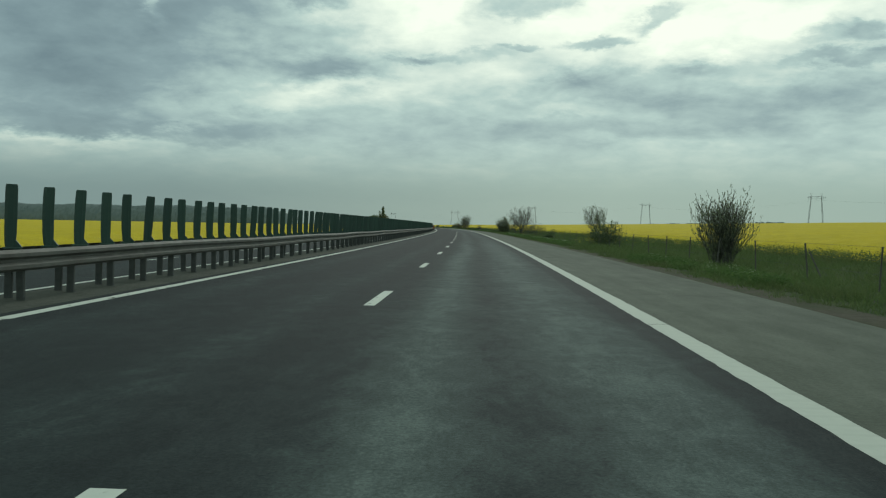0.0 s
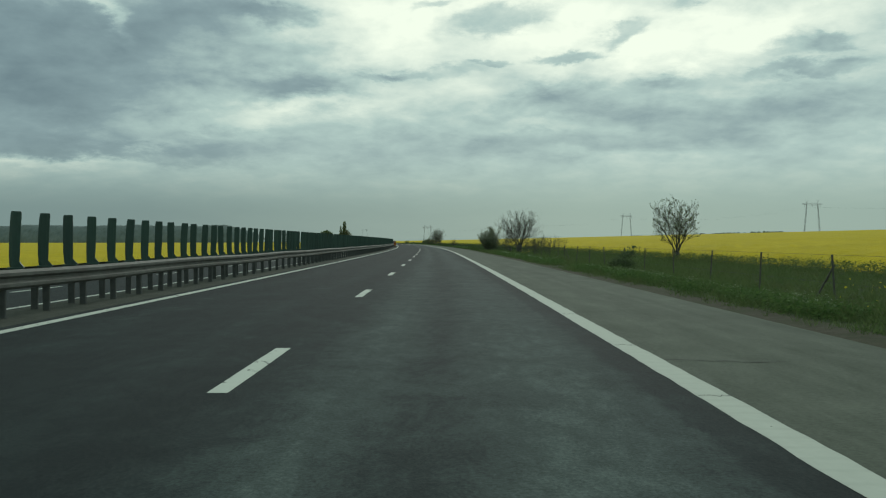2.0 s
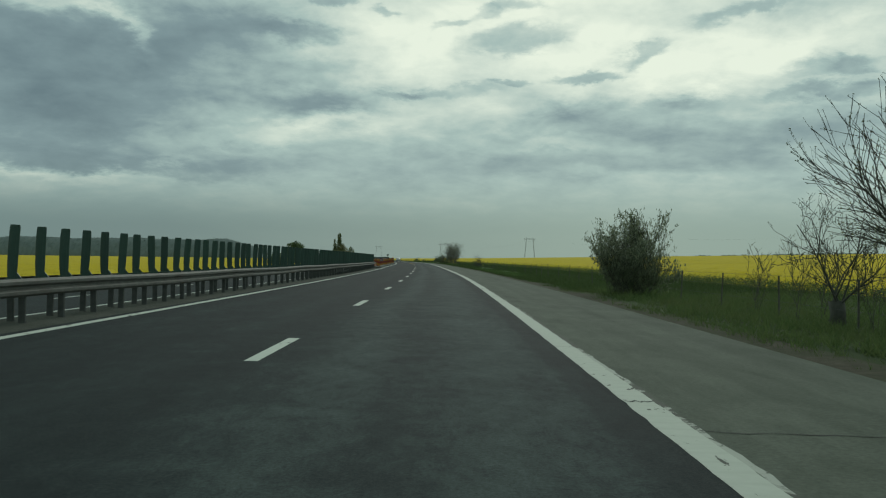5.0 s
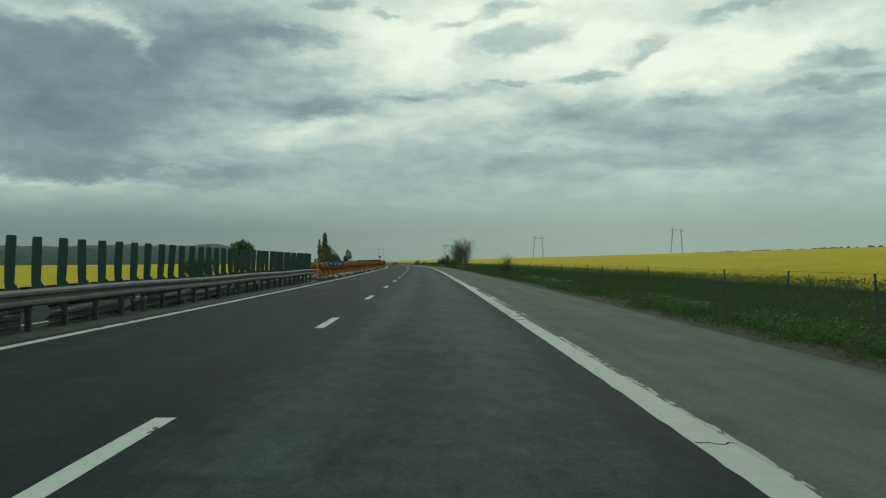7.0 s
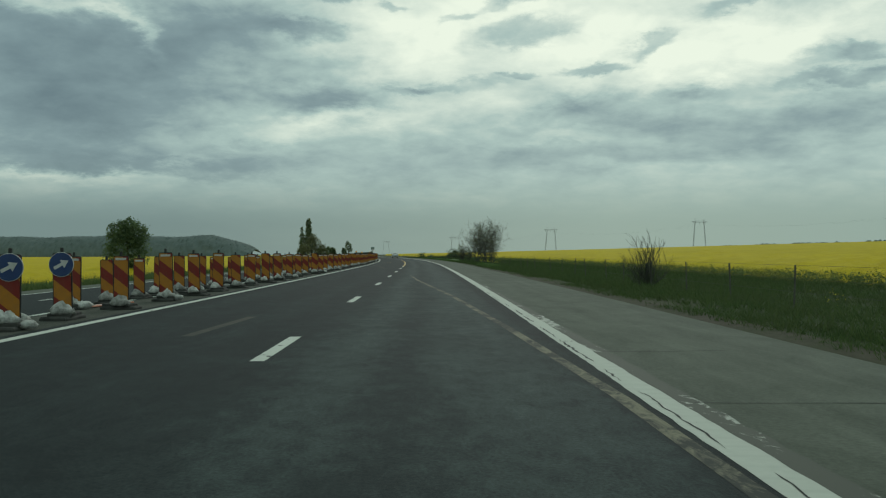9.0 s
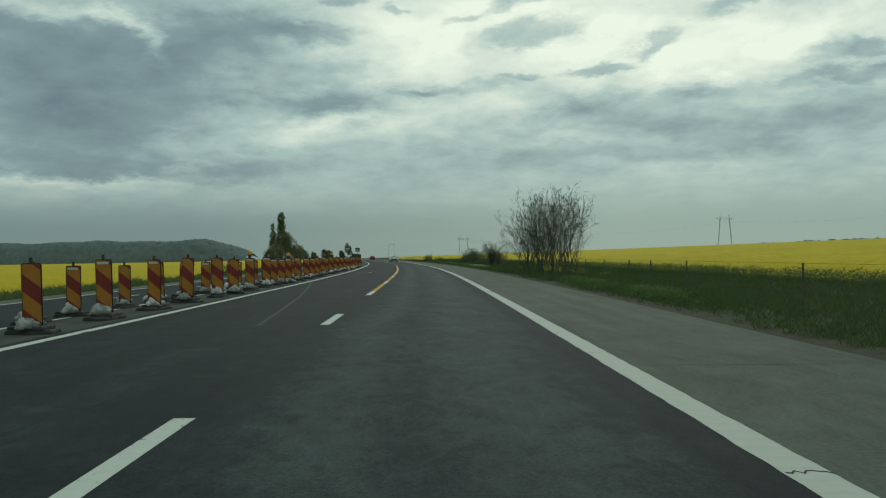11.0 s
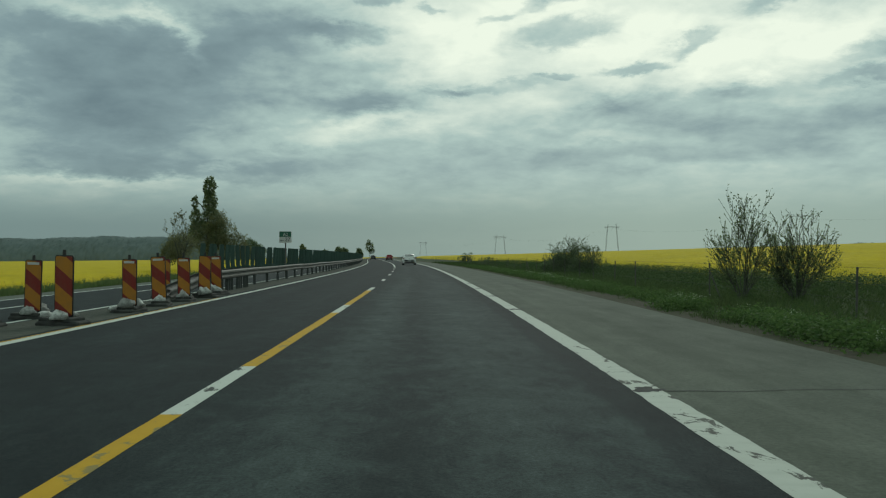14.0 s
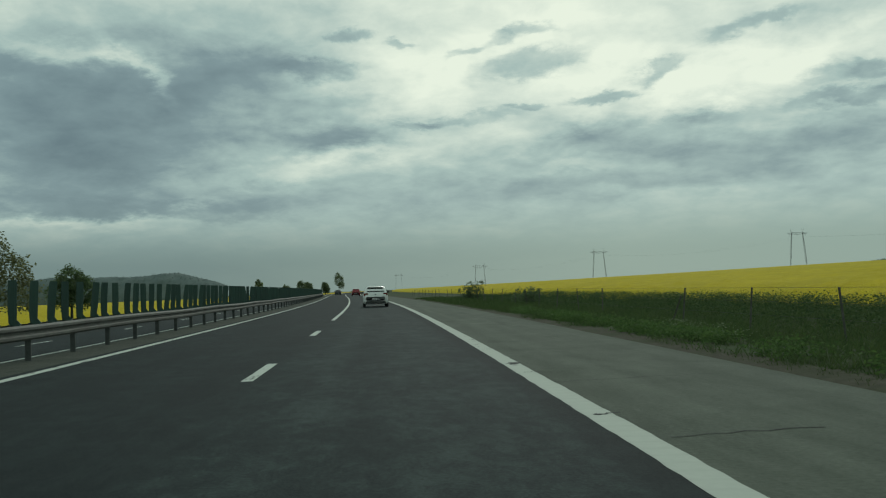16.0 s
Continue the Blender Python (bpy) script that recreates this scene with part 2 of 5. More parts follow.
def paint(light, under, wear, ribs=0.0):
    """Road paint with holes and, where it is profiled, cross ribs."""
    def make(n, co):
        s = n.add("ShaderNodeSeparateXYZ", {0: along(n)}).outputs[1]
        patchy = n.noise(stretched(n, 0.0, 0.045), 1.0, 2)
        hole = n.noise(stretched(n, 6.0, 2.6), 1.0, 8, 0.66, 0.5)
        edge = n.math("ADD", hole, n.math("MULTIPLY", n.math("SUBTRACT", patchy, 0.5), wear * 0.8))
        c = n.mix(n.noise(stretched(n, 9, 9), 1.0, 4, 0.6), [v * 0.82 for v in light], light)
        if ribs:
            wave = n.math("SINE", n.math("MULTIPLY", s, 6.2832 / 0.26))
            c = n.mix(n.span(wave, 0.55, 0.95, 0.0, ribs), c, [v * 0.45 for v in light])
            rough_stretch = n.math("MULTIPLY", n.span(s, 180, 205), n.span(s, 262, 285, 1.0, 0.0))
            second = n.math("MULTIPLY", n.span(s, 366, 376), n.span(s, 392, 402, 1.0, 0.0))
            edge = n.math("SUBTRACT", n.math("ADD", edge, n.math("MULTIPLY", n.math("ADD", rough_stretch, second), 0.032)), 0.07)
        return n.mix(n.span(edge, 0.60, 0.63), c, under)
    return make


ASPHALT = material("asphalt", asphalt, 0.8, bump=(60, 0.5, 0.01), spec=0.07)
CONCRETE = material("worn_concrete", concrete, 0.85, bump=(40, 0.4, 0.008), spec=0.08)
TAR = material("dark_tar", speckle((0.014, 0.017, 0.017), (0.030, 0.034, 0.033), 6, ((0.045, 0.048, 0.044), 1.5, 0.4)), 0.8, bump=(40, 0.4, 0.01), spec=0.15)
GRAVEL = material("dusty_gravel", speckle((0.050, 0.055, 0.046), (0.088, 0.093, 0.078), 9, ((0.038, 0.045, 0.036), 0.8, 0.6)), 0.95, bump=(25, 0.6, 0.02), spec=0.1)
WHITE = material("road_white", paint((0.52, 0.555, 0.50), (0.06, 0.066, 0.06), 0.12), 0.7, spec=0.06)
WORN_WHITE = material("worn_road_white", paint((0.46, 0.49, 0.435), (0.075, 0.080, 0.07), 0.75, 0.08), 0.7, spec=0.06)
YELLOW = material("road_yellow", paint((0.50, 0.300, 0.025), (0.24, 0.19, 0.07), 0.55), 0.7, spec=0.06)


def scoured(n, co):
    hole = n.noise(stretched(n, 7.0, 3.0), 1.0, 7, 0.75, 0.8)
    wide = n.noise(stretched(n, 1.0, 0.5), 1.0, 3, 0.6)
    f = n.math("ADD", hole, n.math("MULTIPLY", n.math("SUBTRACT", wide, 0.5), 0.8))
    return n.mix(n.span(f, 0.42, 0.62), (0.036, 0.041, 0.037), (0.175, 0.168, 0.118))


def flaking(n, co):
    hole = n.noise(stretched(n, 6.0, 3.2), 1.0, 7, 0.72, 0.8)
    wide = n.noise(stretched(n, 0.6, 0.22), 1.0, 3, 0.6)
    f = n.math("ADD", hole, n.math("MULTIPLY", n.math("SUBTRACT", wide, 0.5), 1.2))
    return n.mix(n.span(f, 0.55, 0.62), (0.072, 0.079, 0.066), (0.34, 0.36, 0.32))


GHOST = material("scoured_yellow", scoured, 0.8, spec=0.1)
STAIN = material("scoured_stain", speckle((0.034, 0.037, 0.032), (0.062, 0.060, 0.046), 3), 0.8, spec=0.1)
FLAKES = material("flaking_white", flaking, 0.75, spec=0.1)
SOIL = material("field_soil", speckle((0.026, 0.046, 0.016), (0.040, 0.060, 0.022), 0.5, ((0.050, 0.048, 0.028), 0.3, 0.6)), 0.95, spec=0.1)
GRASS = material("grass_blades", islands((0.062, 0.108, 0.036), (0.120, 0.170, 0.060), (0.112, 0.122, 0.056)), 0.7, spec=0.15, thin=0.5)
GRASS_DEEP = material("deep_grass_blades", islands((0.040, 0.076, 0.025), (0.082, 0.124, 0.042), (0.074, 0.088, 0.040)), 0.7, spec=0.15, thin=0.5)
RAPE = material("rape_flowers", speckle((0.405, 0.312, 0.006), (0.505, 0.392, 0.010), 1.6, ((0.32, 0.265, 0.012), 0.12, 0.5)), 0.9, bump=(5, 0.6, 0.15), spec=0.1)
STEEL = material("weathered_zinc", speckle((0.078, 0.080, 0.072), (0.125, 0.128, 0.115), 4, ((0.055, 0.045, 0.035), 1.5, 0.5)), 0.75, 0.0, bump=(30, 0.2, 0.004))
POST = material("rusty_post", speckle((0.044, 0.050, 0.048), (0.080, 0.088, 0.084), 8, ((0.060, 0.046, 0.034), 2, 0.35)), 0.7, 0.1)
BLADE = material("green_plastic", kinds((0.013, 0.042, 0.031), (0.021, 0.060, 0.044)), 0.5)


# ---- building ----
def mesh(name, verts, faces, mat, smooth=False):
    me = bpy.data.meshes.new(name)
    me.from_pydata([tuple(v) for v in verts], [], [tuple(f) for f in faces])
    me.materials.append(mat)
    if smooth:
        me.polygons.foreach_set("use_smooth", [True] * len(me.polygons))
    me.update()
    return me


def part(name, data, parent, label="", m=None):
    """Links mesh data as one object under a thing or a part."""
    ob = new(name, data)
    ob.parent = parent
    if m is not None:
        ob.matrix_basis = m
    return tagged(ob, label)


def thing(name, label, category, group="", kind="", m=None):
    ob = new(name)
    if m is not None:
        ob.matrix_basis = m
    return tagged(ob, label, category, group, kind)


class Shape:
    """Gathers boxes, tubes and sheets into one mesh."""

    def __init__(self):
        self.v, self.f = [], []

    def put(self, verts, faces, m=None):
        k = len(self.v)
        self.v += [m @ Vector(p) for p in verts] if m is not None else [Vector(p) for p in verts]
        self.f += [tuple(i + k for i in q) for q in faces]
        return self

    def box(self, size, centre=(0, 0, 0), edge=0.0, m=None):
        """A box with its upright and top edges bevelled by edge."""
        a, b, c = (v / 2 for v in size)
        e = min(edge, a * 0.9, b * 0.9, c * 0.9)
        ring = lambda x, y, z: [(-x + e, -y, z), (x - e, -y, z), (x, -y + e, z), (x, y - e, z), (x - e, y, z), (-x + e, y, z), (-x, y - e, z), (-x, -y + e, z)]
        if e:
            rings = ring(a, b, -c) + ring(a, b, c - e) + ring(a - e * 0.7, b - e * 0.7, c)
            faces = [tuple(range(7, -1, -1)), tuple(range(16, 24))]
            for r in (0, 8):
                faces += [(r + i, r + (i + 1) % 8, r + 8 + (i + 1) % 8, r + 8 + i) for i in range(8)]
        else:
            rings = [(x, y, z) for z in (-c, c) for x, y in ((-a, -b), (a, -b), (a, b), (-a, b))]
            faces = [(3, 2, 1, 0), (4, 5, 6, 7)] + [(i, (i + 1) % 4, 4 + (i + 1) % 4, 4 + i) for i in range(4)]
        return self.put([Vector(p) + Vector(centre) for p in rings], faces, m)

    def tube(self, points, radii, sides=6, caps=True):
        pts = [Vector(p) for p in points]
        k = len(self.v)
        for i, p in enumerate(pts):
            d = (pts[min(i + 1, len(pts) - 1)] - pts[max(i - 1, 0)]).normalized()
            a = d.cross(Vector((0.31, 0.95, 0.05)) if abs(d.z) > 0.5 else Vector((0, 0, 1))).normalized()
            b = d.cross(a)
            r = radii[i] if hasattr(radii, "__len__") else radii
            self.v += [p + (a * math.cos(q) + b * math.sin(q)) * r for q in (2 * math.pi * j / sides for j in range(sides))]
        for i in range(len(pts) - 1):
            for j in range(sides):
                n = k + i * sides
                self.f.append((n + j, n + (j + 1) % sides, n + sides + (j + 1) % sides, n + sides + j))
        if caps:
            self.f.append(tuple(k + j for j in range(sides))[::-1])
            self.f.append(tuple(len(self.v) - sides + j for j in range(sides)))
        return self

    def loft(self, rings, closed=True):
        """Skins rings of equal length."""
        k, n = len(self.v), len(rings[0])
        for r in rings:
            self.v += [Vector(p) for p in r]
        for i in range(len(rings) - 1):
            for j in range(n if closed else n - 1):
                a = k + i * n
                self.f.append((a + j, a + (j + 1) % n, a + n + (j + 1) % n, a + n + j))
        return self

    def mesh(self, name, mat, smooth=False):
        return mesh(name, self.v, self.f, mat, smooth)


def ribbon(s0, s1, profile, step=4.0, fade=None):
    """A strip along the road with the cross profile [(u, z), ...]."""
    ss = np.arange(s0, s1 + step * 0.5, step)
    ss[-1] = s1
    x, y, a = line(ss)
    v = []
    for i in range(len(ss)):
        for u, z in profile:
            v.append((x[i] + u * math.cos(a[i]), y[i] + u * math.sin(a[i]), z))
    n = len(profile)
    f = [(i * n + j, i * n + j + 1, (i + 1) * n + j + 1, (i + 1) * n + j) for i in range(len(ss) - 1) for j in range(n - 1)]
    return v, f


def chart(me):
    """Stores how far across and along the road each corner lies."""
    co = np.empty(len(me.vertices) * 3)
    me.vertices.foreach_get("co", co)
    co = co.reshape(-1, 3)
    vi = np.empty(len(me.loops), int)
    me.loops.foreach_get("vertex_index", vi)
    uv = np.stack([u_of(co[:, 0], co[:, 1]), np.interp(co[:, 1], LY, S)], 1)[vi]
    me.uv_layers.new(name="road").data.foreach_set("uv", uv.ravel())
    return me


def opposite(u):
    """Height of the falling far carriageway."""
    return 0.0 if u > -5.65 else -0.046 * (-5.65 - u)


# ---- ground, road and lines ----
uu = np.array([-4500, -3000, -2000, -1400, -900, -600, -400, -250, -150, -90, -60, -40, -30, -25, -23, -21, -19, -17.5, -16.2, -11, -5.65, 0, 6.9, 7.3, 8, 9, 10, 11,
               12, 13.5, 15, 17, 20, 25, 35, 50, 75, 110, 150, 200, 250, 270, 300, 400, 600, 900, 1400, 2200, 3200, 4500.0])
yy = np.concatenate([[-1500, -700, -300, -150, -90], np.arange(-60, 700, 6), np.arange(700, 1500, 25), np.arange(1500, 4900, 200)])
gx = np.interp(yy, LY, LX) - np.minimum(yy + 60, 0) * 0.0
gv = [(gx[i] + u, y, float(height(y, u))) for i, y in enumerate(yy) for u in uu]
nu = len(uu)
gf = [(i * nu + j, i * nu + j + 1, (i + 1) * nu + j + 1, (i + 1) * nu + j) for i in range(len(yy) - 1) for j in range(nu - 1)]
ground = tagged(new("ground", mesh("ground", gv, gf, SOIL, True)), "green farmland soil that reaches the horizon", "ground", kind="structure")

road = tagged(new("road", chart(mesh("road", *ribbon(-40, 1500, [(-4.3, -0.06), (-4.3, 0), (0, 0.0), (3.9, 0.0), (3.9, -0.06)]), ASPHALT))),
              "dark worn asphalt carriageway with two lanes", "road", kind="structure")
shoulder = tagged(new("pavement", chart(mesh("pavement", *ribbon(-40, 1500, [(3.9, -0.06), (3.9, 0), (6.95, 0), (6.955, -0.03)]), CONCRETE))),
                  "pale worn hard shoulder beside the carriageway", "shoulder", kind="structure")
SOIL_BROWN = material("trodden_soil", speckle((0.038, 0.036, 0.025), (0.075, 0.069, 0.050), 5, ((0.034, 0.046, 0.020), 0.9, 0.8)), 0.95, bump=(20, 0.6, 0.02), spec=0.1)
tagged(new("trim", mesh("trim", *ribbon(-40, 700, [(6.88, -0.03), (6.94, -0.004), (7.0, 0.006), (7.4, 0.03), (7.75, 0.0)], 2.0), SOIL_BROWN)), "trodden brown soil along the shoulder's edge", "verge", kind="structure")
median = tagged(new("median", mesh("median", *ribbon(-40, 1500, [(-5.65, -0.06), (-5.65, 0.0), (-4.3, 0.0), (-4.3, -0.06)]), GRAVEL)),
                "dusty paved strip between the carriageways", "median", kind="structure")
far_road = tagged(new("road", chart(mesh("road", *ribbon(-40, 1500, [(-13.5, opposite(-13.5)), (-9.6, opposite(-9.6)), (-5.65, 0.0)]), ASPHALT))),
                  "dark asphalt of the opposite carriageway", "road", kind="structure")
far_shoulder = tagged(new("pavement", chart(mesh("pavement", *ribbon(-40, 1500, [(-16.2, opposite(-16.2) - 0.1), (-16.2, opposite(-16.2)), (-13.5, opposite(-13.5))]), CONCRETE))),
                      "pale hard shoulder of the opposite carriageway", "shoulder", kind="structure")


def stripe(name, u, width, s0, s1, mat, parent, label="", step=2.0, ragged=0.0, rise=0.0025, drift=None):
    """A painted line; ragged: how far its edges wander."""
    v, f = ribbon(s0, s1, [(u - width / 2, rise + opposite(u)), (u + width / 2, rise + opposite(u))], step)
    if drift:
        v = [(x + float(np.interp(y, *drift)), y, z) for x, y, z in v]
    if ragged:
        rng = np.random.default_rng(int(abs(u) * 100 + abs(s0)))
        v = [(x + rng.uniform(-ragged, ragged), y, z) for x, y, z in v]
    return part(name, chart(mesh(name, v, f, mat)), parent, label)


stripe("edge_line", 3.96, 0.27, -30, 900, WORN_WHITE, road, "broad worn white line along the shoulder", 0.25, 0.009, drift=((195, 215, 255, 285, 385, 430), (0.0, -0.09, -0.09, 0.0, 0.0, -0.08)))
stripe("flaked_paint", 4.10, 0.20, 205, 300, FLAKES, road, "flaking remains of white paint", 0.25, 0.02, 0.0015)
stripe("flaked_paint", 4.12, 0.07, 112, 205, FLAKES, road, "flaking remains of white paint", 0.25, 0.02, 0.0015)
stripe("edge_line", -3.99, 0.20, -30, 900, WHITE, road, "white line beside the median", 1.0, 0.004)
stripe("edge_line", -5.83, 0.16, -30, 900, WHITE, far_road, "white line of the opposite carriageway", 2.0)
stripe("edge_line", -13.3, 0.22, -30, 900, WHITE, far_road, "white line of the opposite carriageway", 2.0)
for k in range(-1, 39):
    stripe("lane_dash", 0.0, 0.17, 12 * k, 12 * k + 2.92, WHITE, road, "", 1.46, 0.003)
stripe("lane_line", 0.0, 0.17, 468, 700, WHITE, road, "unbroken white line between the lanes")
for k in range(27, 34):
    stripe("yellow_dash", 0.0, 0.17, 12 * k + 2.92, 12 * k + 12, YELLOW, road, "temporary yellow paint between the white dashes", 1.0, 0.008)
stripe("yellow_line", -4.13, 0.05, 383, 403, YELLOW, road, "thin yellow line beside the white edge line", 1.0, 0.006)
for k in range(0, 70):
    stripe("lane_dash", -9.5, 0.15, 12 * k + 4, 12 * k + 7, WHITE, far_road, "", 1.5)

# ---- guard rails with glare blades ----
WAVE = [(0.0, 0.0), (0.03, 0.005), (0.08, 0.045), (0.08, 0.095), (0.02, 0.135), (0.02, 0.175), (0.08, 0.215), (0.08, 0.265), (0.03, 0.305), (0.0, 0.31)]


def beam(s0, s1, u, side, parent, low=0.45, dip0=0.0, dip1=0.0, shift=None):
    """A pressed steel beam that bulges to the given side; its ends may dip to the ground."""
    ss = np.arange(s0, s1 + 0.01, 2.0)
    sh = Shape()
    rings = []
    for s in ss:
        z = low
        if dip0 and s < s0 + dip0:
            z = low - 0.42 * (1 - (s - s0) / dip0)
        if dip1 and s > s1 - dip1:
            z = low - 0.42 * (1 - (s1 - s) / dip1)
        back = [(x - 0.006, q) for x, q in WAVE[::-1]]
        du = float(np.interp(s, *shift)) if shift else 0.0
        rings.append([spot(s, u + du + side * x, z + q + 0.012 * math.sin(s * 0.43)) for x, q in WAVE + back])
    sh.loft(rings)
    return part("beam", sh.mesh("beam", STEEL), parent)


post_mesh = Shape().box((0.118, 0.06, 0.66), (0, 0, 0.33), 0.01).box((0.10, 0.09, 0.05), (0.0, 0, 0.55), 0.0).mesh("post", POST)
strut_mesh = Shape().box((0.05, 0.07, 0.14), (0, 0, 0.0), 0.01).mesh("spacer", POST)


def blade_mesh(bow):
    """A ribbed plastic blade on a small foot."""
    sh = Shape()
    rings = []
    for i in range(9):
        z = (0, 0.06, 0.25, 0.5, 0.75, 0.9, 0.955, 0.985, 1.0)[i]
        dx, w2 = bow * (z - 0.5) ** 2, (0.060, 0.076, 0.085, 0.087, 0.087, 0.086, 0.084, 0.080, 0.072)[i]
        rings.append([(dx - w2, -0.012, z * 0.93), (dx - w2 * 0.4, -0.03, z * 0.93), (dx + w2 * 0.4, -0.03, z * 0.93), (dx + w2, -0.012, z * 0.93),
                      (dx + w2, 0.004, z * 0.93), (dx + w2 * 0.4, -0.012, z * 0.93), (dx - w2 * 0.4, -0.012, z * 0.93), (dx - w2, 0.004, z * 0.93)])
    sh.loft(rings)
    sh.f.append(tuple(range(64, 72)))
    sh.box((0.24, 0.09, 0.03), (0.03, 0, 0.0), 0.008)
    sh.put([(0.05, -0.02, 0.012), (0.17, -0.02, 0.012), (0.07, -0.02, 0.13), (0.05, 0.02, 0.012), (0.17, 0.02, 0.012), (0.07, 0.02, 0.13)], [(0, 1, 2), (5, 4, 3), (0, 3, 4, 1), (1, 4, 5, 2), (2, 5, 3, 0)])
    return sh.mesh("glare_blade", BLADE)


blades = [blade_mesh(b) for b in (0.0, 0.03, -0.03, 0.06)]
dice = random.Random(4)


def spread(marks, s0, s1):
    """Places along the road, evenly spaced between the (number, s) marks."""
    ks, ss = zip(*marks)
    d0, d1 = (ss[1] - ss[0]) / (ks[1] - ks[0]), (ss[-1] - ss[-2]) / (ks[-1] - ks[-2])
    out = [ss[0] - d0 * k for k in range(1, 200)][::-1] + [float(np.interp(k, ks, ss)) for k in range(ks[0], ks[-1] + 1)] + [ss[-1] + d1 * k for k in range(1, 400)]
    return [s for s in out if s0 <= s <= s1]


def rail(label, s0, s1, front, back, rows, blade_at, blade_u, blade_z, dips, shift=None, lean=1.3):
    r = thing("guardrail", label, "guardrail", "guard rails on the median")
    beam(s0, s1, front, 1, r, 0.44, *dips, shift)
    beam(s0, s1, back, -1, r, 0.45, *dips, shift)
    for u, places in rows:
        for s in places:
            z = -0.2 if (dips[0] and s < s0 + dips[0] * 0.6) or (dips[1] and s > s1 - dips[1] * 0.6) else 0.0
            part("post", post_mesh, r, "", at(s, u, z, dice.uniform(-4, 4), dice.uniform(-1.5, 1.5)))
            if not z:
                part("spacer", strut_mesh, r, "", at(s, u + (0.05 if u == rows[0][0] else -0.05), 0.60))
    for s in blade_at:
        part("glare_blade", blades[dice.choice((0, 0, 1, 1, 2, 3))], r, "", at(s + dice.uniform(-0.03, 0.03), blade_u + dice.uniform(-0.02, 0.02), blade_z, 12 + dice.uniform(-8, 8), dice.gauss(1.5, lean)))
    return r


early = spread(((0, 11.4), (27, 52.72), (63, 107.82), (126, 203.4)), -13, 240)
rail("grey pressed-steel guard rail with upright dark green glare blades", -14, 242, -4.92, -5.40,
     ((-4.99, early), (-5.33, [s + 0.28 for s in early])), spread(((0, 11.45), (41, 53.75), (68, 81.74), (94, 108.49), (188, 203.06), (214, 229.8), (225, 240.9)), -13, 241.2), -5.16, 0.75, (0, 0))
late = spread(((0, 421.6), (4, 434.3), (10, 450.2)), 413.5, 639)
close = [405.6, 406.4, 407.1, 407.7, 408.5, 408.8, 409.3, 410.3, 410.6, 410.9, 411.7, 412.1]
rail("grey pressed-steel guard rail with leaning dark green glare blades", 401, 640, -5.30, -5.62,
     ((-5.37, late), (-5.10, close)), spread(((0, 422.0), (30, 452.1)), 406.2, 639), -5.62, 0.74, (5, 0), ((412, 420), (0.28, 0.0)), 2.8)

# ---- crops ----
def sheet(name, u0, u1, y0, y1, lift, label, category, mat, seed, kind="stuff"):
    """The crop's upper side, lumpy, with a ragged near edge."""
    near, far = (u0, u1) if abs(u0) < abs(u1) else (u1, u0)
    sign = 1 if far > near else -1
    cols = np.concatenate([np.arange(0, 8, 0.5), np.arange(8, 30, 2), np.geomspace(30, abs(far - near), 14)])
    rws = np.concatenate([np.arange(y0, 620, 0.8), np.arange(620, 900, 8), np.arange(900, y1, 40)])
    rng = np.random.default_rng(seed)
    U = near + sign * cols[None, :] + np.clip(rng.normal(0, 0.09, (len(rws), len(cols))), -0.2, 0.2) * (cols[None, :] < 8)
    Y = np.repeat(rws[:, None], len(cols), 1)
    X = np.interp(Y, LY, LX) + U
    up = lift * (1 - np.exp(-cols / 1.0))[None, :] + rng.normal(0, 0.06, U.shape) * (cols[None, :] < 30) + 0.03 * np.sin(Y * 0.9 + U)
    Z = height(Y, U) + up - 0.05
    n = len(cols)
    v = np.stack([X, Y, Z], -1).reshape(-1, 3)
    i, j = np.meshgrid(np.arange(len(rws) - 1), np.arange(n - 1), indexing="ij")
    k = (i * n + j).ravel()
    f = np.stack([k, k + 1, k + n + 1, k + n], 1)
    return tagged(new(name, mesh(name, v.tolist(), f.tolist(), mat, True)), label, category, kind=kind)


sheet("rapeseed_field", 18.8, 290, -60, 2600, 0.85, "dense rapeseed in full yellow flower on a rising slope", "field", RAPE, 1)
sheet("rapeseed_field", -23.5, -640, -60, 1500, 0.85, "dense rapeseed in full yellow flower on level land", "field", RAPE, 2)

# ---- plants ----
def leaf_quads(rng, points, size, flat=0.6, slender=0.55):
    """Small bent leaves at the points, turned at random."""
    n = len(points)
    a = rng.normal(size=(n, 3))
    a[:, 2] *= flat
    a /= np.linalg.norm(a, axis=1)[:, None]
    b = np.cross(a, rng.normal(size=(n, 3)))
    b /= np.linalg.norm(b, axis=1)[:, None]
    r = size * rng.uniform(0.6, 1.4, (n, 1))
    p = np.asarray(points)
    v = np.stack([p - a * r, p + b * r * slender, p + a * r, p - b * r * slender], 1).reshape(-1, 3)
    k = np.arange(n)[:, None] * 4
    return v, k + np.array([0, 1, 2, 3])


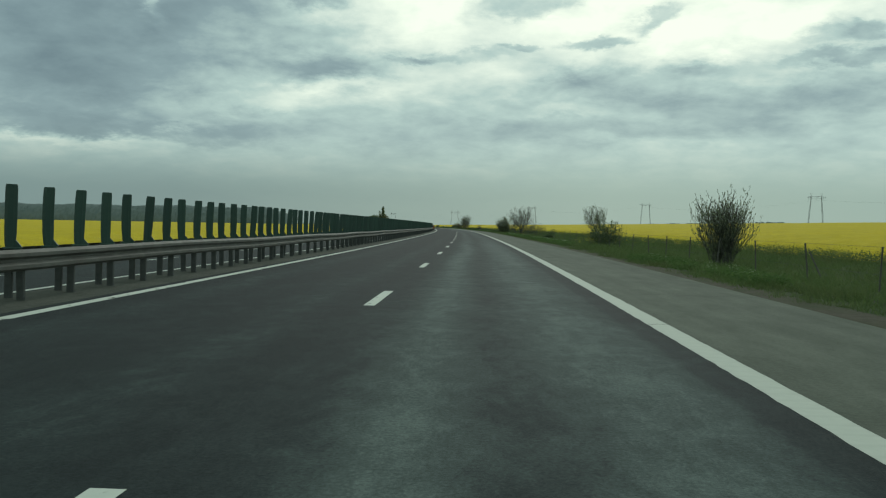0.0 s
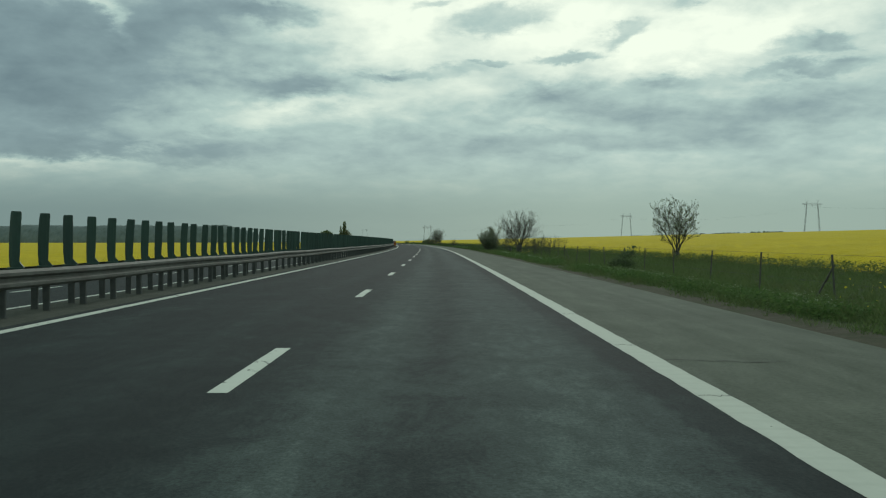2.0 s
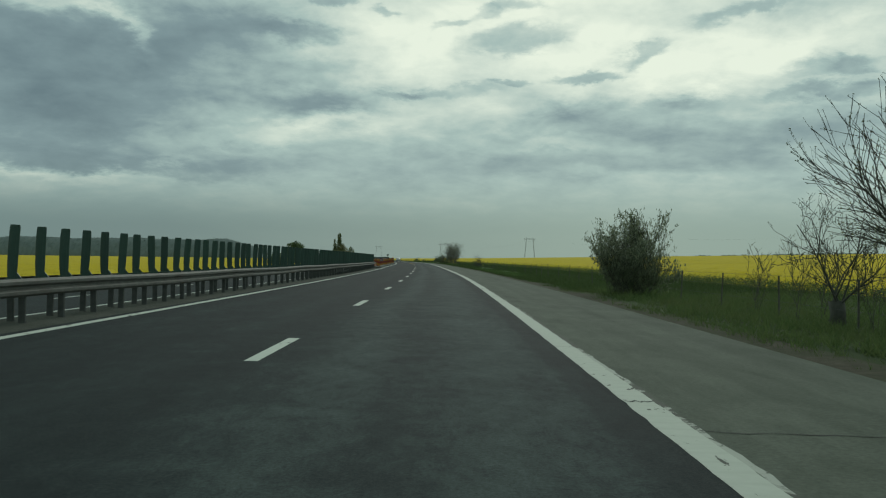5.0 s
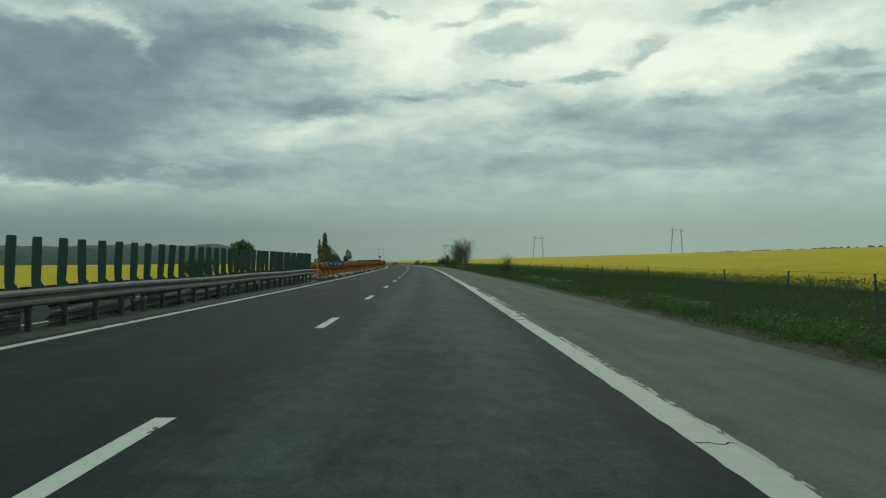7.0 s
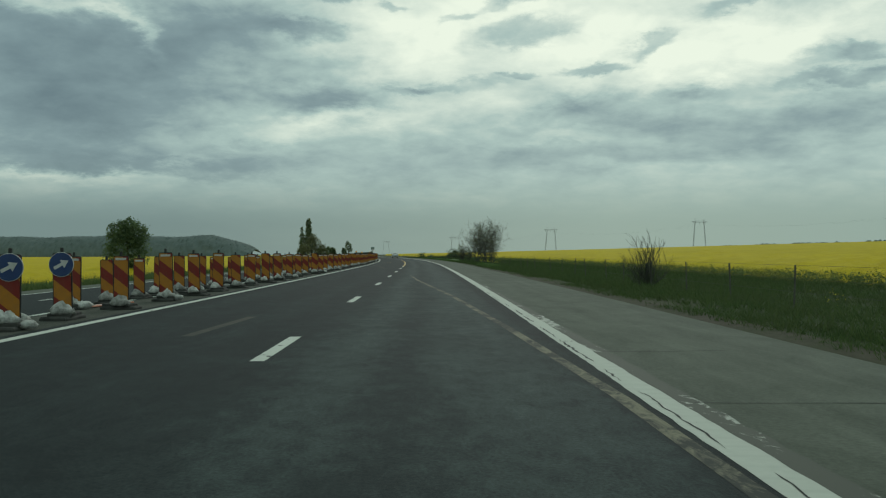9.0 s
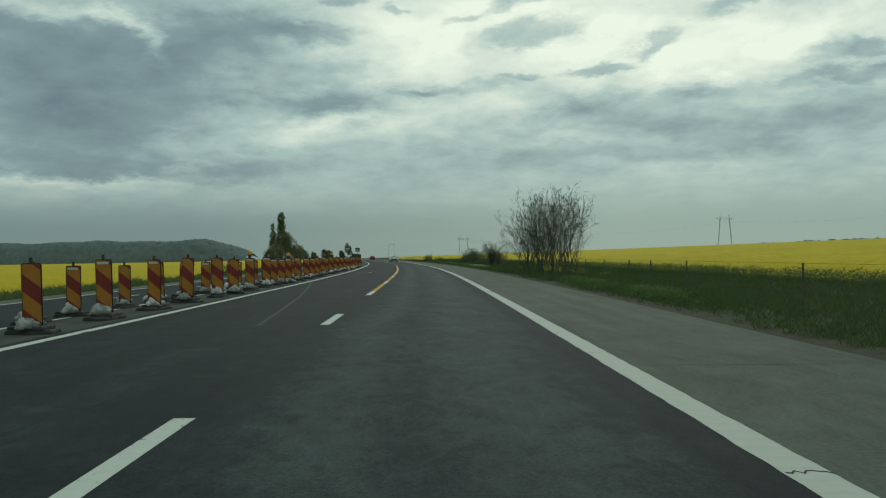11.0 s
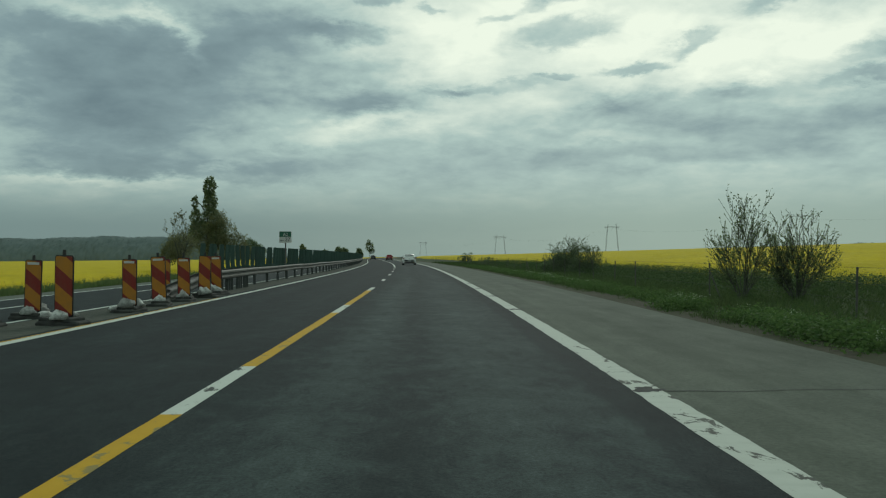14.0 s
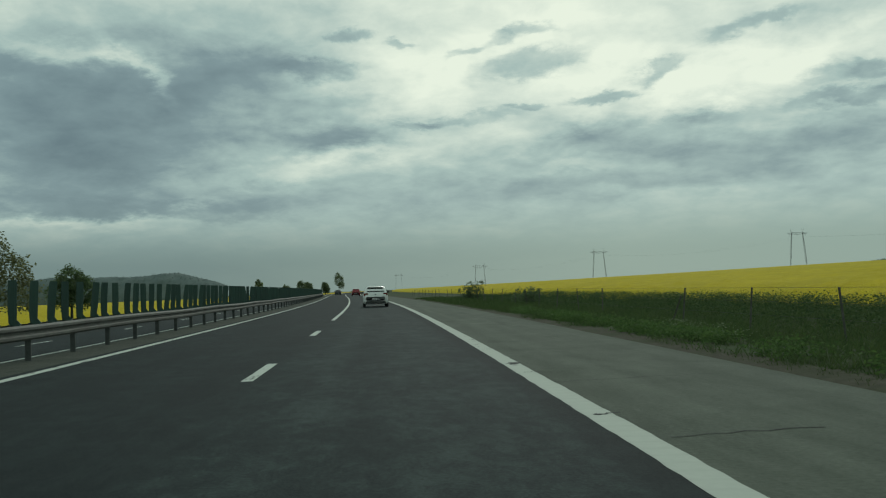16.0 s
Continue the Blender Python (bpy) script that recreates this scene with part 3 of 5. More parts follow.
def grow(rng, sh, tips, p, d, length, r, level, top, kids, spread, lift, slim, first=0.22, wob=0.12):
    """A limb and, from along it, its side limbs; tips gathers where leaves may sit."""
    n = 4 if level == 0 else 3
    pts, radii = [p], [r]
    q, e = p.copy(), d.copy()
    for i in range(n):
        e = (e + Vector(rng.normal(0, wob, 3)) + Vector((0, 0, lift))).normalized()
        q = q + e * (length / n)
        pts.append(q.copy())
        radii.append(max(r * (1 - 0.72 * (i + 1) / n), slim))
    sh.tube(pts, radii, 6 if level == 0 else (4 if level == 1 else 3), False)
    if level >= top - 1:
        for i in range(1, len(pts)):
            tips.append((pts[i - 1].lerp(pts[i], float(rng.uniform(0.2, 1)))))
        tips.append(pts[-1].copy())
    if level < top:
        for k in range(kids[level]):
            f = float(rng.uniform(first, 1.0))
            i = min(int(f * n), n - 1)
            base = pts[i].lerp(pts[i + 1], f * n - i)
            side = Vector(rng.normal(0, 1, 3))
            side = (side - side.project(e)).normalized()
            out = (e * (1 - spread) + side * spread).normalized()
            grow(rng, sh, tips, base, out, length * float(rng.uniform(0.35, 0.62)), max(radii[i] * 0.6, slim), level + 1, top, kids, spread, lift, slim, first, wob)


def woody(name, label, category, place, seed, high, wide, stems, bark, foliage, leaves, leaf_size, kids=(7, 5), top=2, base=0.06, stump=0.0, lift=0.10, group="", spread=0.55, flowers=None, slim=0.005, wide_foot=0.0, leaf=(0.6, 0.45), wob=0.12, fan=0.0):
    """A shrub or tree of several stems from one root, with buds or leaves on its twigs."""
    rng = np.random.default_rng(seed)
    sh, tips = Shape(), []
    root = Vector((0, 0, -0.1))
    if stump:
        sh.tube([(0, 0, -0.1), (0.02, 0, stump * 0.5), (0.0, 0.03, stump)], [stump * 0.30, stump * 0.25, stump * 0.30], 8)
        root = Vector((0, 0, stump * 0.92))
    for k in range(stems):
        turn = 2 * math.pi * (k + float(rng.uniform(-0.3, 0.3))) / stems
        out = float(rng.uniform(0.25, 1.0)) * (wide * 0.5 - wide_foot) / max(high - stump, 0.1)
        d = Vector((math.cos(turn) * out, math.sin(turn) * out, 1)).normalized()
        length = (high - stump) * float(rng.uniform(0.72, 0.98))
        foot = root + Vector((math.cos(turn), math.sin(turn), 0)) * (base * 1.5 + wide_foot * math.sqrt(float(rng.uniform(0.02, 1))) if not stump else stump * 0.15)
        if fan:
            q = radians(fan) * math.sqrt((k + 0.5) / stems)
            turn = k * 2.4 + float(rng.uniform(-0.3, 0.3))
            d = Vector((math.cos(turn) * math.sin(q), math.sin(turn) * math.sin(q), math.cos(q)))
            length = float(rng.uniform(0.82, 1.0)) / math.hypot(math.sin(q) / (wide * 0.5), math.cos(q) / (high - stump))
        grow(rng, sh, tips, foot, d, length, base * float(rng.uniform(0.6, 1.0)), 0, top, kids, spread, lift, slim, 0.08 if wide_foot else 0.22, wob)
    top_z = np.quantile([p.z for p in sh.v], 0.998)
    reach = np.quantile([math.hypot(p.x, p.y) for p in sh.v], 0.985)
    fz, fx = high / top_z, min(wide * 0.5 / reach, 1.6)
    for p in list(sh.v) + tips:
        g = fx if not stump or p.z > stump else 1.0
        p.x, p.y, p.z = p.x * g, p.y * g, p.z * fz
        if p.z > high * 0.88:
            p.z = high * 0.88 + (p.z - high * 0.88) * 0.5
        far = math.hypot(p.x, p.y)
        if far > wide * 0.46:
            g = (wide * 0.46 + (far - wide * 0.46) * 0.4) / far
            p.x, p.y = p.x * g, p.y * g
    t = thing(name, label, category, group, m=place)
    part("framework", sh.mesh("framework", bark, True), t)
    if leaves and tips:
        pick = rng.integers(0, len(tips), leaves)
        pts = np.array([tips[i] for i in pick]) + rng.normal(0, leaf_size * 0.6, (leaves, 3))
        v, f = leaf_quads(rng, pts, leaf_size, *leaf)
        part("foliage", mesh("foliage", v.tolist(), f.tolist(), foliage), t)
    if flowers:
        pts = rng.normal(0, 1, (260, 3)) * (wide * 0.35, wide * 0.35, 0.12) + (0, 0, 0.45)
        v, f = leaf_quads(rng, pts, 0.035)
        part("blossom", mesh("blossom", v.tolist(), f.tolist(), flowers), t)
    return t


def crown(name, label, category, place, seed, clumps, leaves, leaf_size, bark, foliage, trunk, group=""):
    """A leafy tree: trunk and limbs, and leaves gathered in the clumps (x, y, z, radius, stretch)."""
    rng = np.random.default_rng(seed)
    sh = Shape()
    sh.tube([(0, 0, -0.2), (0.03, 0, trunk[0] * 0.4), (0, 0.05, trunk[0])], [trunk[1], trunk[1] * 0.75, trunk[1] * 0.3], 7)
    pts = []
    total = sum(c[3] ** 2 * c[4] for c in clumps)
    for x, y, z, r, tall in clumps:
        sh.tube([(0, 0, max(0.2, min(z - r * tall, trunk[0] * 0.8))), (x * 0.5, y * 0.5, z - r * tall * 0.4), (x, y, z + r * tall * 0.5)], [trunk[1] * 0.45, trunk[1] * 0.3, 0.01], 5)
        n = int(leaves * r * r * tall / total)
        k = max(n // 12, 6)
        way = rng.normal(size=(k, 3))
        way /= np.linalg.norm(way, axis=1)[:, None]
        knots = way * (rng.uniform(0.35, 1.0, (k, 1)) ** 0.5) * (r, r, r * tall) + (x, y, z)
        pts.append(knots[rng.integers(0, k, n)] + rng.normal(0, r * 0.12, (n, 3)))
    pts = np.concatenate(pts)
    v, f = leaf_quads(rng, pts[pts[:, 2] > 0.05], leaf_size)
    t = thing(name, label, category, group, m=place)
    part("trunk", sh.mesh("trunk", bark, True), t)
    part("crown", mesh("crown", v.tolist(), f.tolist(), foliage), t)
    return t


def on_ground(s, u, turn=0.0):
    p = spot(s, u)
    return Matrix.Translation((p.x, p.y, float(height(p.y, float(u_of(p.x, p.y)))))) @ pose(0, 0, 0, 0, 0, turn)


BARK = material("dark_bark", speckle((0.034, 0.036, 0.030), (0.072, 0.074, 0.060), 12, ((0.07, 0.075, 0.05), 2, 0.5)), 0.9)
BUDS = material("young_buds", islands((0.09, 0.11, 0.05), (0.18, 0.20, 0.10)), 0.8, spec=0.2, thin=0.4)
YOUNG = material("young_leaves", islands((0.105, 0.155, 0.065), (0.215, 0.270, 0.115)), 0.7, spec=0.2, thin=0.5)
DARK_LEAF = material("dark_leaves", islands((0.070, 0.112, 0.055), (0.150, 0.205, 0.095)), 0.7, spec=0.2, thin=0.5)
POPLAR_LEAF = material("poplar_leaves", islands((0.100, 0.145, 0.074), (0.225, 0.270, 0.142)), 0.7, spec=0.2, thin=0.5)
OLIVE_LEAF = material("bronze_leaves", islands((0.105, 0.122, 0.060), (0.225, 0.235, 0.118)), 0.7, spec=0.2, thin=0.5)
BLOSSOM = material("rape_blossom", islands((0.50, 0.43, 0.03), (0.70, 0.61, 0.08)), 0.8, spec=0.1, thin=0.3)
GREY_LEAF = material("grey_green_leaves", islands((0.120, 0.150, 0.095), (0.240, 0.275, 0.180)), 0.7, spec=0.2, thin=0.5)
WEED = material("verge_weeds", islands((0.052, 0.105, 0.030), (0.110, 0.180, 0.056)), 0.7, spec=0.15, thin=0.5)
HERB = material("dark_herbs", islands((0.036, 0.068, 0.026), (0.082, 0.120, 0.046)), 0.75, spec=0.15, thin=0.4)
STALK = material("rape_leaves", islands((0.070, 0.110, 0.040), (0.140, 0.185, 0.066), (0.19, 0.19, 0.045)), 0.75, spec=0.2, thin=0.35)
UMBEL = material("white_umbels", islands((0.30, 0.35, 0.22), (0.50, 0.53, 0.39)), 0.8, spec=0.1)
# Aerial haze is painted into this base colour: paler and bluer than the leaves.
HAZED_WOODS = material("hazed_far_woods", speckle((0.112, 0.145, 0.140), (0.158, 0.190, 0.180), 0.15, ((0.12, 0.15, 0.142), 0.03, 0.5)), 0.95, spec=0.05)

SHRUBS = "shrubs along the fence"
woody("shrub", "tall upright willow-like shrub with narrow grey-green leaves", "shrub", on_ground(32, 10.8), 11, 3.0, 2.5, 26, BARK, GREY_LEAF, 11000, 0.038, (9, 4), 2, 0.022, group=SHRUBS, spread=0.26, lift=0.14, wide_foot=0.35, leaf=(3.0, 0.24), wob=0.08, fan=27)
woody("shrub", "low dark bramble shrub with yellow blossom at its foot", "shrub", on_ground(69, 12.2), 12, 2.1, 3.6, 30, BARK, DARK_LEAF, 11000, 0.042, (8, 5), 2, 0.02, group=SHRUBS, lift=0.0, flowers=BLOSSOM, wide_foot=1.1, fan=68)
woody("shrub", "small dark bramble shrub in the grass", "shrub", on_ground(91, 9.9), 13, 1.15, 1.5, 16, BARK, DARK_LEAF, 6000, 0.030, (6, 4), 2, 0.016, group=SHRUBS, lift=0.0, wide_foot=0.4, fan=65)
woody("young_tree", "young tree just coming into leaf", "tree", on_ground(111, 17.8), 14, 4.5, 3.7, 9, BARK, YOUNG, 7000, 0.026, (9, 5, 2), 3, 0.05, 0.7, group=SHRUBS, slim=0.008, spread=0.42, lift=0.08, wob=0.08, fan=42)
woody("pollard_tree", "leafless pollarded tree fanning out from a short trunk", "tree", on_ground(148.6, 11.1), 15, 5.1, 5.7, 24, BARK, BUDS, 5600, 0.022, (10, 4), 2, 0.042, 1.15, lift=0.02, group=SHRUBS, spread=0.32, slim=0.0062, wob=0.05, fan=47)
woody("young_tree", "slender leafless sapling with a dark trunk", "tree", on_ground(152, 10.4), 16, 3.3, 2.8, 6, BARK, BUDS, 900, 0.016, (8, 4, 2), 3, 0.035, 0.6, group=SHRUBS, fan=50)
for i, (s, u, h) in enumerate(((131, 10.8, 1.9), (133.5, 11.6, 2.2), (135.5, 10.6, 1.7), (137, 11.9, 2.3), (139.5, 11.0, 2.0), (146.5, 9.2, 2.0), (149, 9.7, 1.8), (134.6, 12.5, 2.0), (129, 11.5, 1.6), (132.2, 12.9, 2.1), (136.2, 13.2, 2.2), (138.4, 12.7, 1.9), (140.6, 12.2, 2.1), (141.8, 13.0, 2.3), (143.5, 12.4, 1.9), (135.4, 11.4, 1.6), (133.0, 10.9, 1.5), (130.4, 13.1, 1.8), (138.0, 11.5, 1.7), (145.0, 11.8, 2.0), (147.8, 11.6, 1.9), (150.3, 11.0, 1.7), (153.6, 10.2, 2.1), (155.0, 11.4, 1.8), (157.2, 10.6, 2.0), (148.6, 12.6, 2.2))):
    woody("sapling", "thin leafless sapling standing in tall grass", "sapling", on_ground(s, u), 30 + i, h * 1.0, 1.2, 4, BARK, BUDS, 260, 0.02, (5, 3), 2, 0.012, group="saplings beside the pollard", spread=0.4, slim=0.006)
woody("shrub", "dense upright shrub with stiff stems in grey-green leaf", "shrub", on_ground(166, 9.1), 17, 3.3, 3.5, 56, BARK, GREY_LEAF, 18000, 0.06, (9, 4), 2, 0.022, group=SHRUBS, lift=0.06, spread=0.3, wide_foot=1.2, leaf=(3.0, 0.24), fan=50)
woody("shrub", "bare upright shrub with stiff twigs", "shrub", on_ground(274.6, 10.2), 18, 2.2, 2.3, 44, BARK, BUDS, 250, 0.02, (4, 2), 2, 0.016, group=SHRUBS, spread=0.25, wide_foot=0.3, fan=50)
for i, (s, u, h, wd) in enumerate(((349.2, 10.9, 5.3, 4.2), (350.8, 10.0, 5.7, 4.4), (352.3, 11.0, 6.0, 4.6), (353.6, 9.7, 6.0, 4.6), (355.0, 11.3, 6.4, 4.8), (356.5, 10.0, 6.2, 5.0), (358.2, 11.0, 6.4, 5.0), (360.0, 9.9, 6.0, 5.2), (361.5, 10.9, 5.8, 5.2), (363.4, 10.2, 5.2, 5.0), (357.5, 9.4, 5.0, 4.4))):
    woody("roadside_tree", "slim grey-barked tree with bare twigs and first buds", "tree", on_ground(s, u), 50 + i, h, wd, 4, BARK, BUDS, 3000, 0.020, (7, 4, 2), 3, 0.058, group="clump of bare trees", spread=0.46, lift=0.07, slim=0.006, wob=0.075)
woody("roadside_tree", "leafless tree forked low, with first leaf tufts", "tree", on_ground(343.4, 9.3), 61, 5.3, 3.8, 3, BARK, BUDS, 3000, 0.022, (8, 4, 2), 3, 0.065, group="clump of bare trees", spread=0.42, slim=0.007, wob=0.08)
woody("sapling", "thin leafless sapling standing in tall grass", "sapling", on_ground(342.6, 10.0), 62, 3.2, 1.8, 3, BARK, BUDS, 260, 0.025, (7, 4), 2, 0.03, group="clump of bare trees")
woody("shrub", "slim upright shrub with bare twigs and olive leaf tufts", "shrub", on_ground(387.3, 9.9), 63, 2.75, 1.5, 18, BARK, OLIVE_LEAF, 4200, 0.019, (9, 4), 2, 0.022, group=SHRUBS, spread=0.30, lift=0.12, wob=0.07, fan=26)
woody("shrub", "twiggy shrub with sparse young leaves", "shrub", on_ground(401, 10.7), 64, 3.2, 2.2, 10, BARK, YOUNG, 9000, 0.021, (9, 5), 2, 0.025, group=SHRUBS, spread=0.34, lift=0.08, wob=0.08, fan=36)
woody("shrub", "twiggy shrub with sparse young leaves", "shrub", on_ground(401.5, 12.4), 65, 2.7, 2.5, 18, BARK, YOUNG, 13000, 0.021, (9, 5), 2, 0.022, group=SHRUBS, spread=0.34, lift=0.08, wob=0.08, fan=42)
for i, (s, u, h, wd, n) in enumerate(((439.5, 12.7, 2.7, 3.4, 36), (446, 13.2, 1.9, 2.8, 26), (433.6, 12.9, 2.0, 2.6, 28), (443, 12.2, 1.3, 2.0, 20))):
    woody("shrub", "arching wild rose shrub in dark green leaf", "shrub", on_ground(s, u), 166 + i, h, wd, n, BARK, DARK_LEAF, n * 520, 0.034, (8, 5), 2, 0.02, group=SHRUBS, lift=-0.02, wide_foot=wd * 0.22, leaf=(1.2, 0.35), spread=0.45, fan=60)
woody("shrub", "dark rounded shrub in the verge", "shrub", on_ground(512, 11.5), 68, 1.9, 3.0, 18, BARK, DARK_LEAF, 6000, 0.045, (5, 4), 2, 0.025, group=SHRUBS, lift=0.0, wide_foot=0.8, fan=70)
woody("shrub", "dark rounded shrub in the verge", "shrub", on_ground(487, 11.8), 69, 1.2, 2.4, 16, BARK, DARK_LEAF, 4000, 0.045, (5, 4), 2, 0.02, group=SHRUBS, lift=0.0, wide_foot=0.7, fan=70)

woody("shrub", "rounded dark green shrub beside the far shoulder", "shrub", on_ground(392, -18.6), 70, 1.9, 1.9, 20, BARK, DARK_LEAF, 6000, 0.045, (7, 4), 2, 0.02, group=SHRUBS, lift=0.0, wide_foot=0.5, fan=70)

LEFT = "trees beyond the far carriageway"
crown("broadleaf_tree", "bushy dark green tree with a square outline", "tree", on_ground(325, -26), 71,
      [(0, 0, 2.4, 1.9, 1.1), (-0.8, 0.3, 4.2, 1.2, 0.9), (0.8, -0.2, 3.9, 1.3, 1.0), (0.1, 0, 4.9, 0.8, 0.8)], 10000, 0.10, BARK, DARK_LEAF, (4, 0.16), LEFT)
crown("broadleaf_tree", "low spreading dark green tree", "tree", on_ground(290, -24), 72, [(0, 0, 1.4, 1.6, 0.8), (1.2, 0, 1.8, 1.1, 0.8), (-1.1, 0.4, 1.6, 1.2, 0.8)], 6000, 0.095, BARK, DARK_LEAF, (2, 0.12), LEFT)
crown("poplar", "tall poplar with a columnar top above bronze lower growth", "tree", on_ground(484, -22.6), 73,
      [(0.3, 0, 10.5, 0.75, 1.8), (0.35, 0, 8.8, 0.85, 1.6), (0.4, 0, 6.6, 1.15, 1.3), (-1.6, 0.2, 8.7, 0.42, 2.1), (-1.5, 0, 7.0, 0.62, 1.7), (-1.2, 0, 5.2, 1.1, 1.2), (1.3, 0, 5.0, 1.2, 1.3)], 17000, 0.095, BARK, POPLAR_LEAF, (9, 0.22), LEFT)
crown("broadleaf_tree", "loose broadleaf tree in bronze young leaf round the poplar's foot", "tree", on_ground(483, -21.4), 74,
      [(0.6, 0, 4.8, 1.9, 1.2), (-1.2, 0, 4.0, 1.7, 1.1), (2.3, 0.3, 3.6, 1.5, 1.0), (3.4, 0.1, 2.6, 1.2, 1.0), (-0.2, 0.2, 2.6, 2.0, 0.9), (0.3, 0, 6.4, 1.1, 1.2)], 11000, 0.09, BARK, OLIVE_LEAF, (5, 0.16), LEFT)
woody("dead_tree", "half-dead tree with bare crooked branches", "tree", on_ground(463, -20.7), 75, 7.0, 4.2, 4, BARK, OLIVE_LEAF, 2600, 0.06, (8, 4), 2, 0.13, 1.2, group=LEFT, slim=0.02)
crown("broadleaf_tree", "small rounded green tree", "tree", on_ground(470, -22.5), 76, [(0, 0, 3.2, 1.5, 1.0), (-1.0, 0, 2.6, 1.2, 1.0)], 6000, 0.08, BARK, OLIVE_LEAF, (3, 0.1), LEFT)
crown("broadleaf_tree", "small rounded green tree", "tree", on_ground(494, -18.9), 77, [(0, 0, 3.3, 1.0, 0.9), (0.8, 0, 2.5, 1.1, 1.0), (-0.8, 0, 2.4, 1.0, 1.0)], 7000, 0.08, BARK, DARK_LEAF, (3, 0.12), LEFT)
for i, (x, y, h, r) in enumerate(((-118, 768, 8.0, 1.7), (-108, 771, 5.0, 1.6), (-102, 772, 6.0, 2.0), (-100, 775, 5.4, 1.8), (-93, 774, 4.8, 1.5), (-106, 873, 11.0, 2.3))):
    crown("broadleaf_tree", "distant dark tree beside the motorway", "tree", Matrix.Translation((x, y, float(height(y, float(u_of(x, y)))))), 80 + i,
          [(0, 0, h * 0.60, r, 1.3), (r * 0.5, 0, h * 0.38, r * 0.8, 1.0), (-r * 0.3, 0, h * 0.82, r * 0.6, 1.3)], 4500, 0.17, BARK, POPLAR_LEAF, (h * 0.7, 0.14), LEFT)

# ---- woods on the skyline ----
rng = np.random.default_rng(9)
ball = bmesh.new()
bmesh.ops.create_icosphere(ball, subdivisions=1, radius=1.0)
bv = np.array([v.co[:] for v in ball.verts])
bf = [tuple(v.index for v in f.verts) for f in ball.faces]
ball.free()


def canopy(cols, rows):
    """The closed crown surface of a wood: it climbs from the margin to the treetops and falls behind them."""
    k, q = np.meshgrid(np.linspace(0, 1, cols), np.linspace(0, 1.25, rows))
    crest = (25.0 + 0.7 * np.sin(k * 55) + 0.5 * np.sin(k * 143 + 1)) * np.minimum(1.0, 0.42 + 0.58 * (k * 26) ** 0.7)
    up = np.where(q < 1, np.sin(np.minimum(q, 1) * math.pi / 2) ** 0.8, 1 - (q - 1) * 1.5)
    lump = [0.9 * noise.noise(Vector((a * 330, b * 7, 0))) + 0.8 * noise.noise(Vector((a * 800, b * 16, 5))) for a, b in zip(k.ravel(), q.ravel())]
    lump = np.array(lump).reshape(k.shape) + rng.normal(0, 0.18, k.shape)
    x = -238 - 1250 * k - lump
    y = 1080 + 330 * k + 40 * q ** 1.5 - 1.4 * lump
    return np.stack([x, y, -5.5 + crest * up + lump * 0.8], -1).reshape(-1, 3)


COLS, ROWS = 1000, 22
wv = canopy(COLS, ROWS)
k = (np.arange(ROWS - 1)[:, None] * COLS + np.arange(COLS - 1)).ravel()
wf = np.stack([k + 1, k, k + COLS, k + COLS + 1], 1)
tops = wv[rng.integers(COLS * 5, COLS * 19, 26000)] + rng.normal(0, 0.35, (26000, 3))
lv, lf = leaf_quads(rng, tops, 0.42)
tagged(new("woods", mesh("woods", np.concatenate([wv, lv]).tolist(), wf.tolist() + (lf + len(wv)).tolist(), HAZED_WOODS, True)), "distant dark broadleaf woods along the skyline", "woods", kind="stuff")
hv, hf = [], []
n = 0
for i in range(60):
    az = (-22.2, -23.2)[i % 2] + rng.normal(0, 0.35)
    d = rng.uniform(760, 860)
    cx, cy = -8 + d * math.sin(radians(-az)), 290 + d * math.cos(radians(az))
    r = rng.uniform(1.5, 3.2)
    p = bv * (1 + rng.normal(0, 0.15, (len(bv), 1))) * (r, r, r * 0.6) + (cx, cy, 10.2)
    hv.append(p)
    hf += [tuple(q + n for q in f) for f in bf]
    n += len(bv)
for i in range(130):
    cy = float(rng.choice((rng.normal(778, 5), rng.normal(700, 9), rng.normal(640, 12), rng.normal(826, 4), rng.normal(884, 3))))
    r = rng.uniform(0.5, 1.1) * (1.3 if cy > 800 else 1.0)
    cx = float(np.interp(cy, LY, LX)) + rng.uniform(266, 274)
    hv.append(bv * (1 + rng.normal(0, 0.15, (len(bv), 1))) * (r, r * 1.6, r) + (cx, cy, float(height(cy, 270)) + 0.9))
    hf += [tuple(q + n for q in f) for f in bf]
    n += len(bv)
# The hedge takes the same haze-tinted colour as the woods.
tagged(new("hedge", mesh("hedge", np.concatenate(hv).tolist(), hf, HAZED_WOODS, True)), "distant dark hedge bushes on the field's crest", "hedge", kind="stuff")

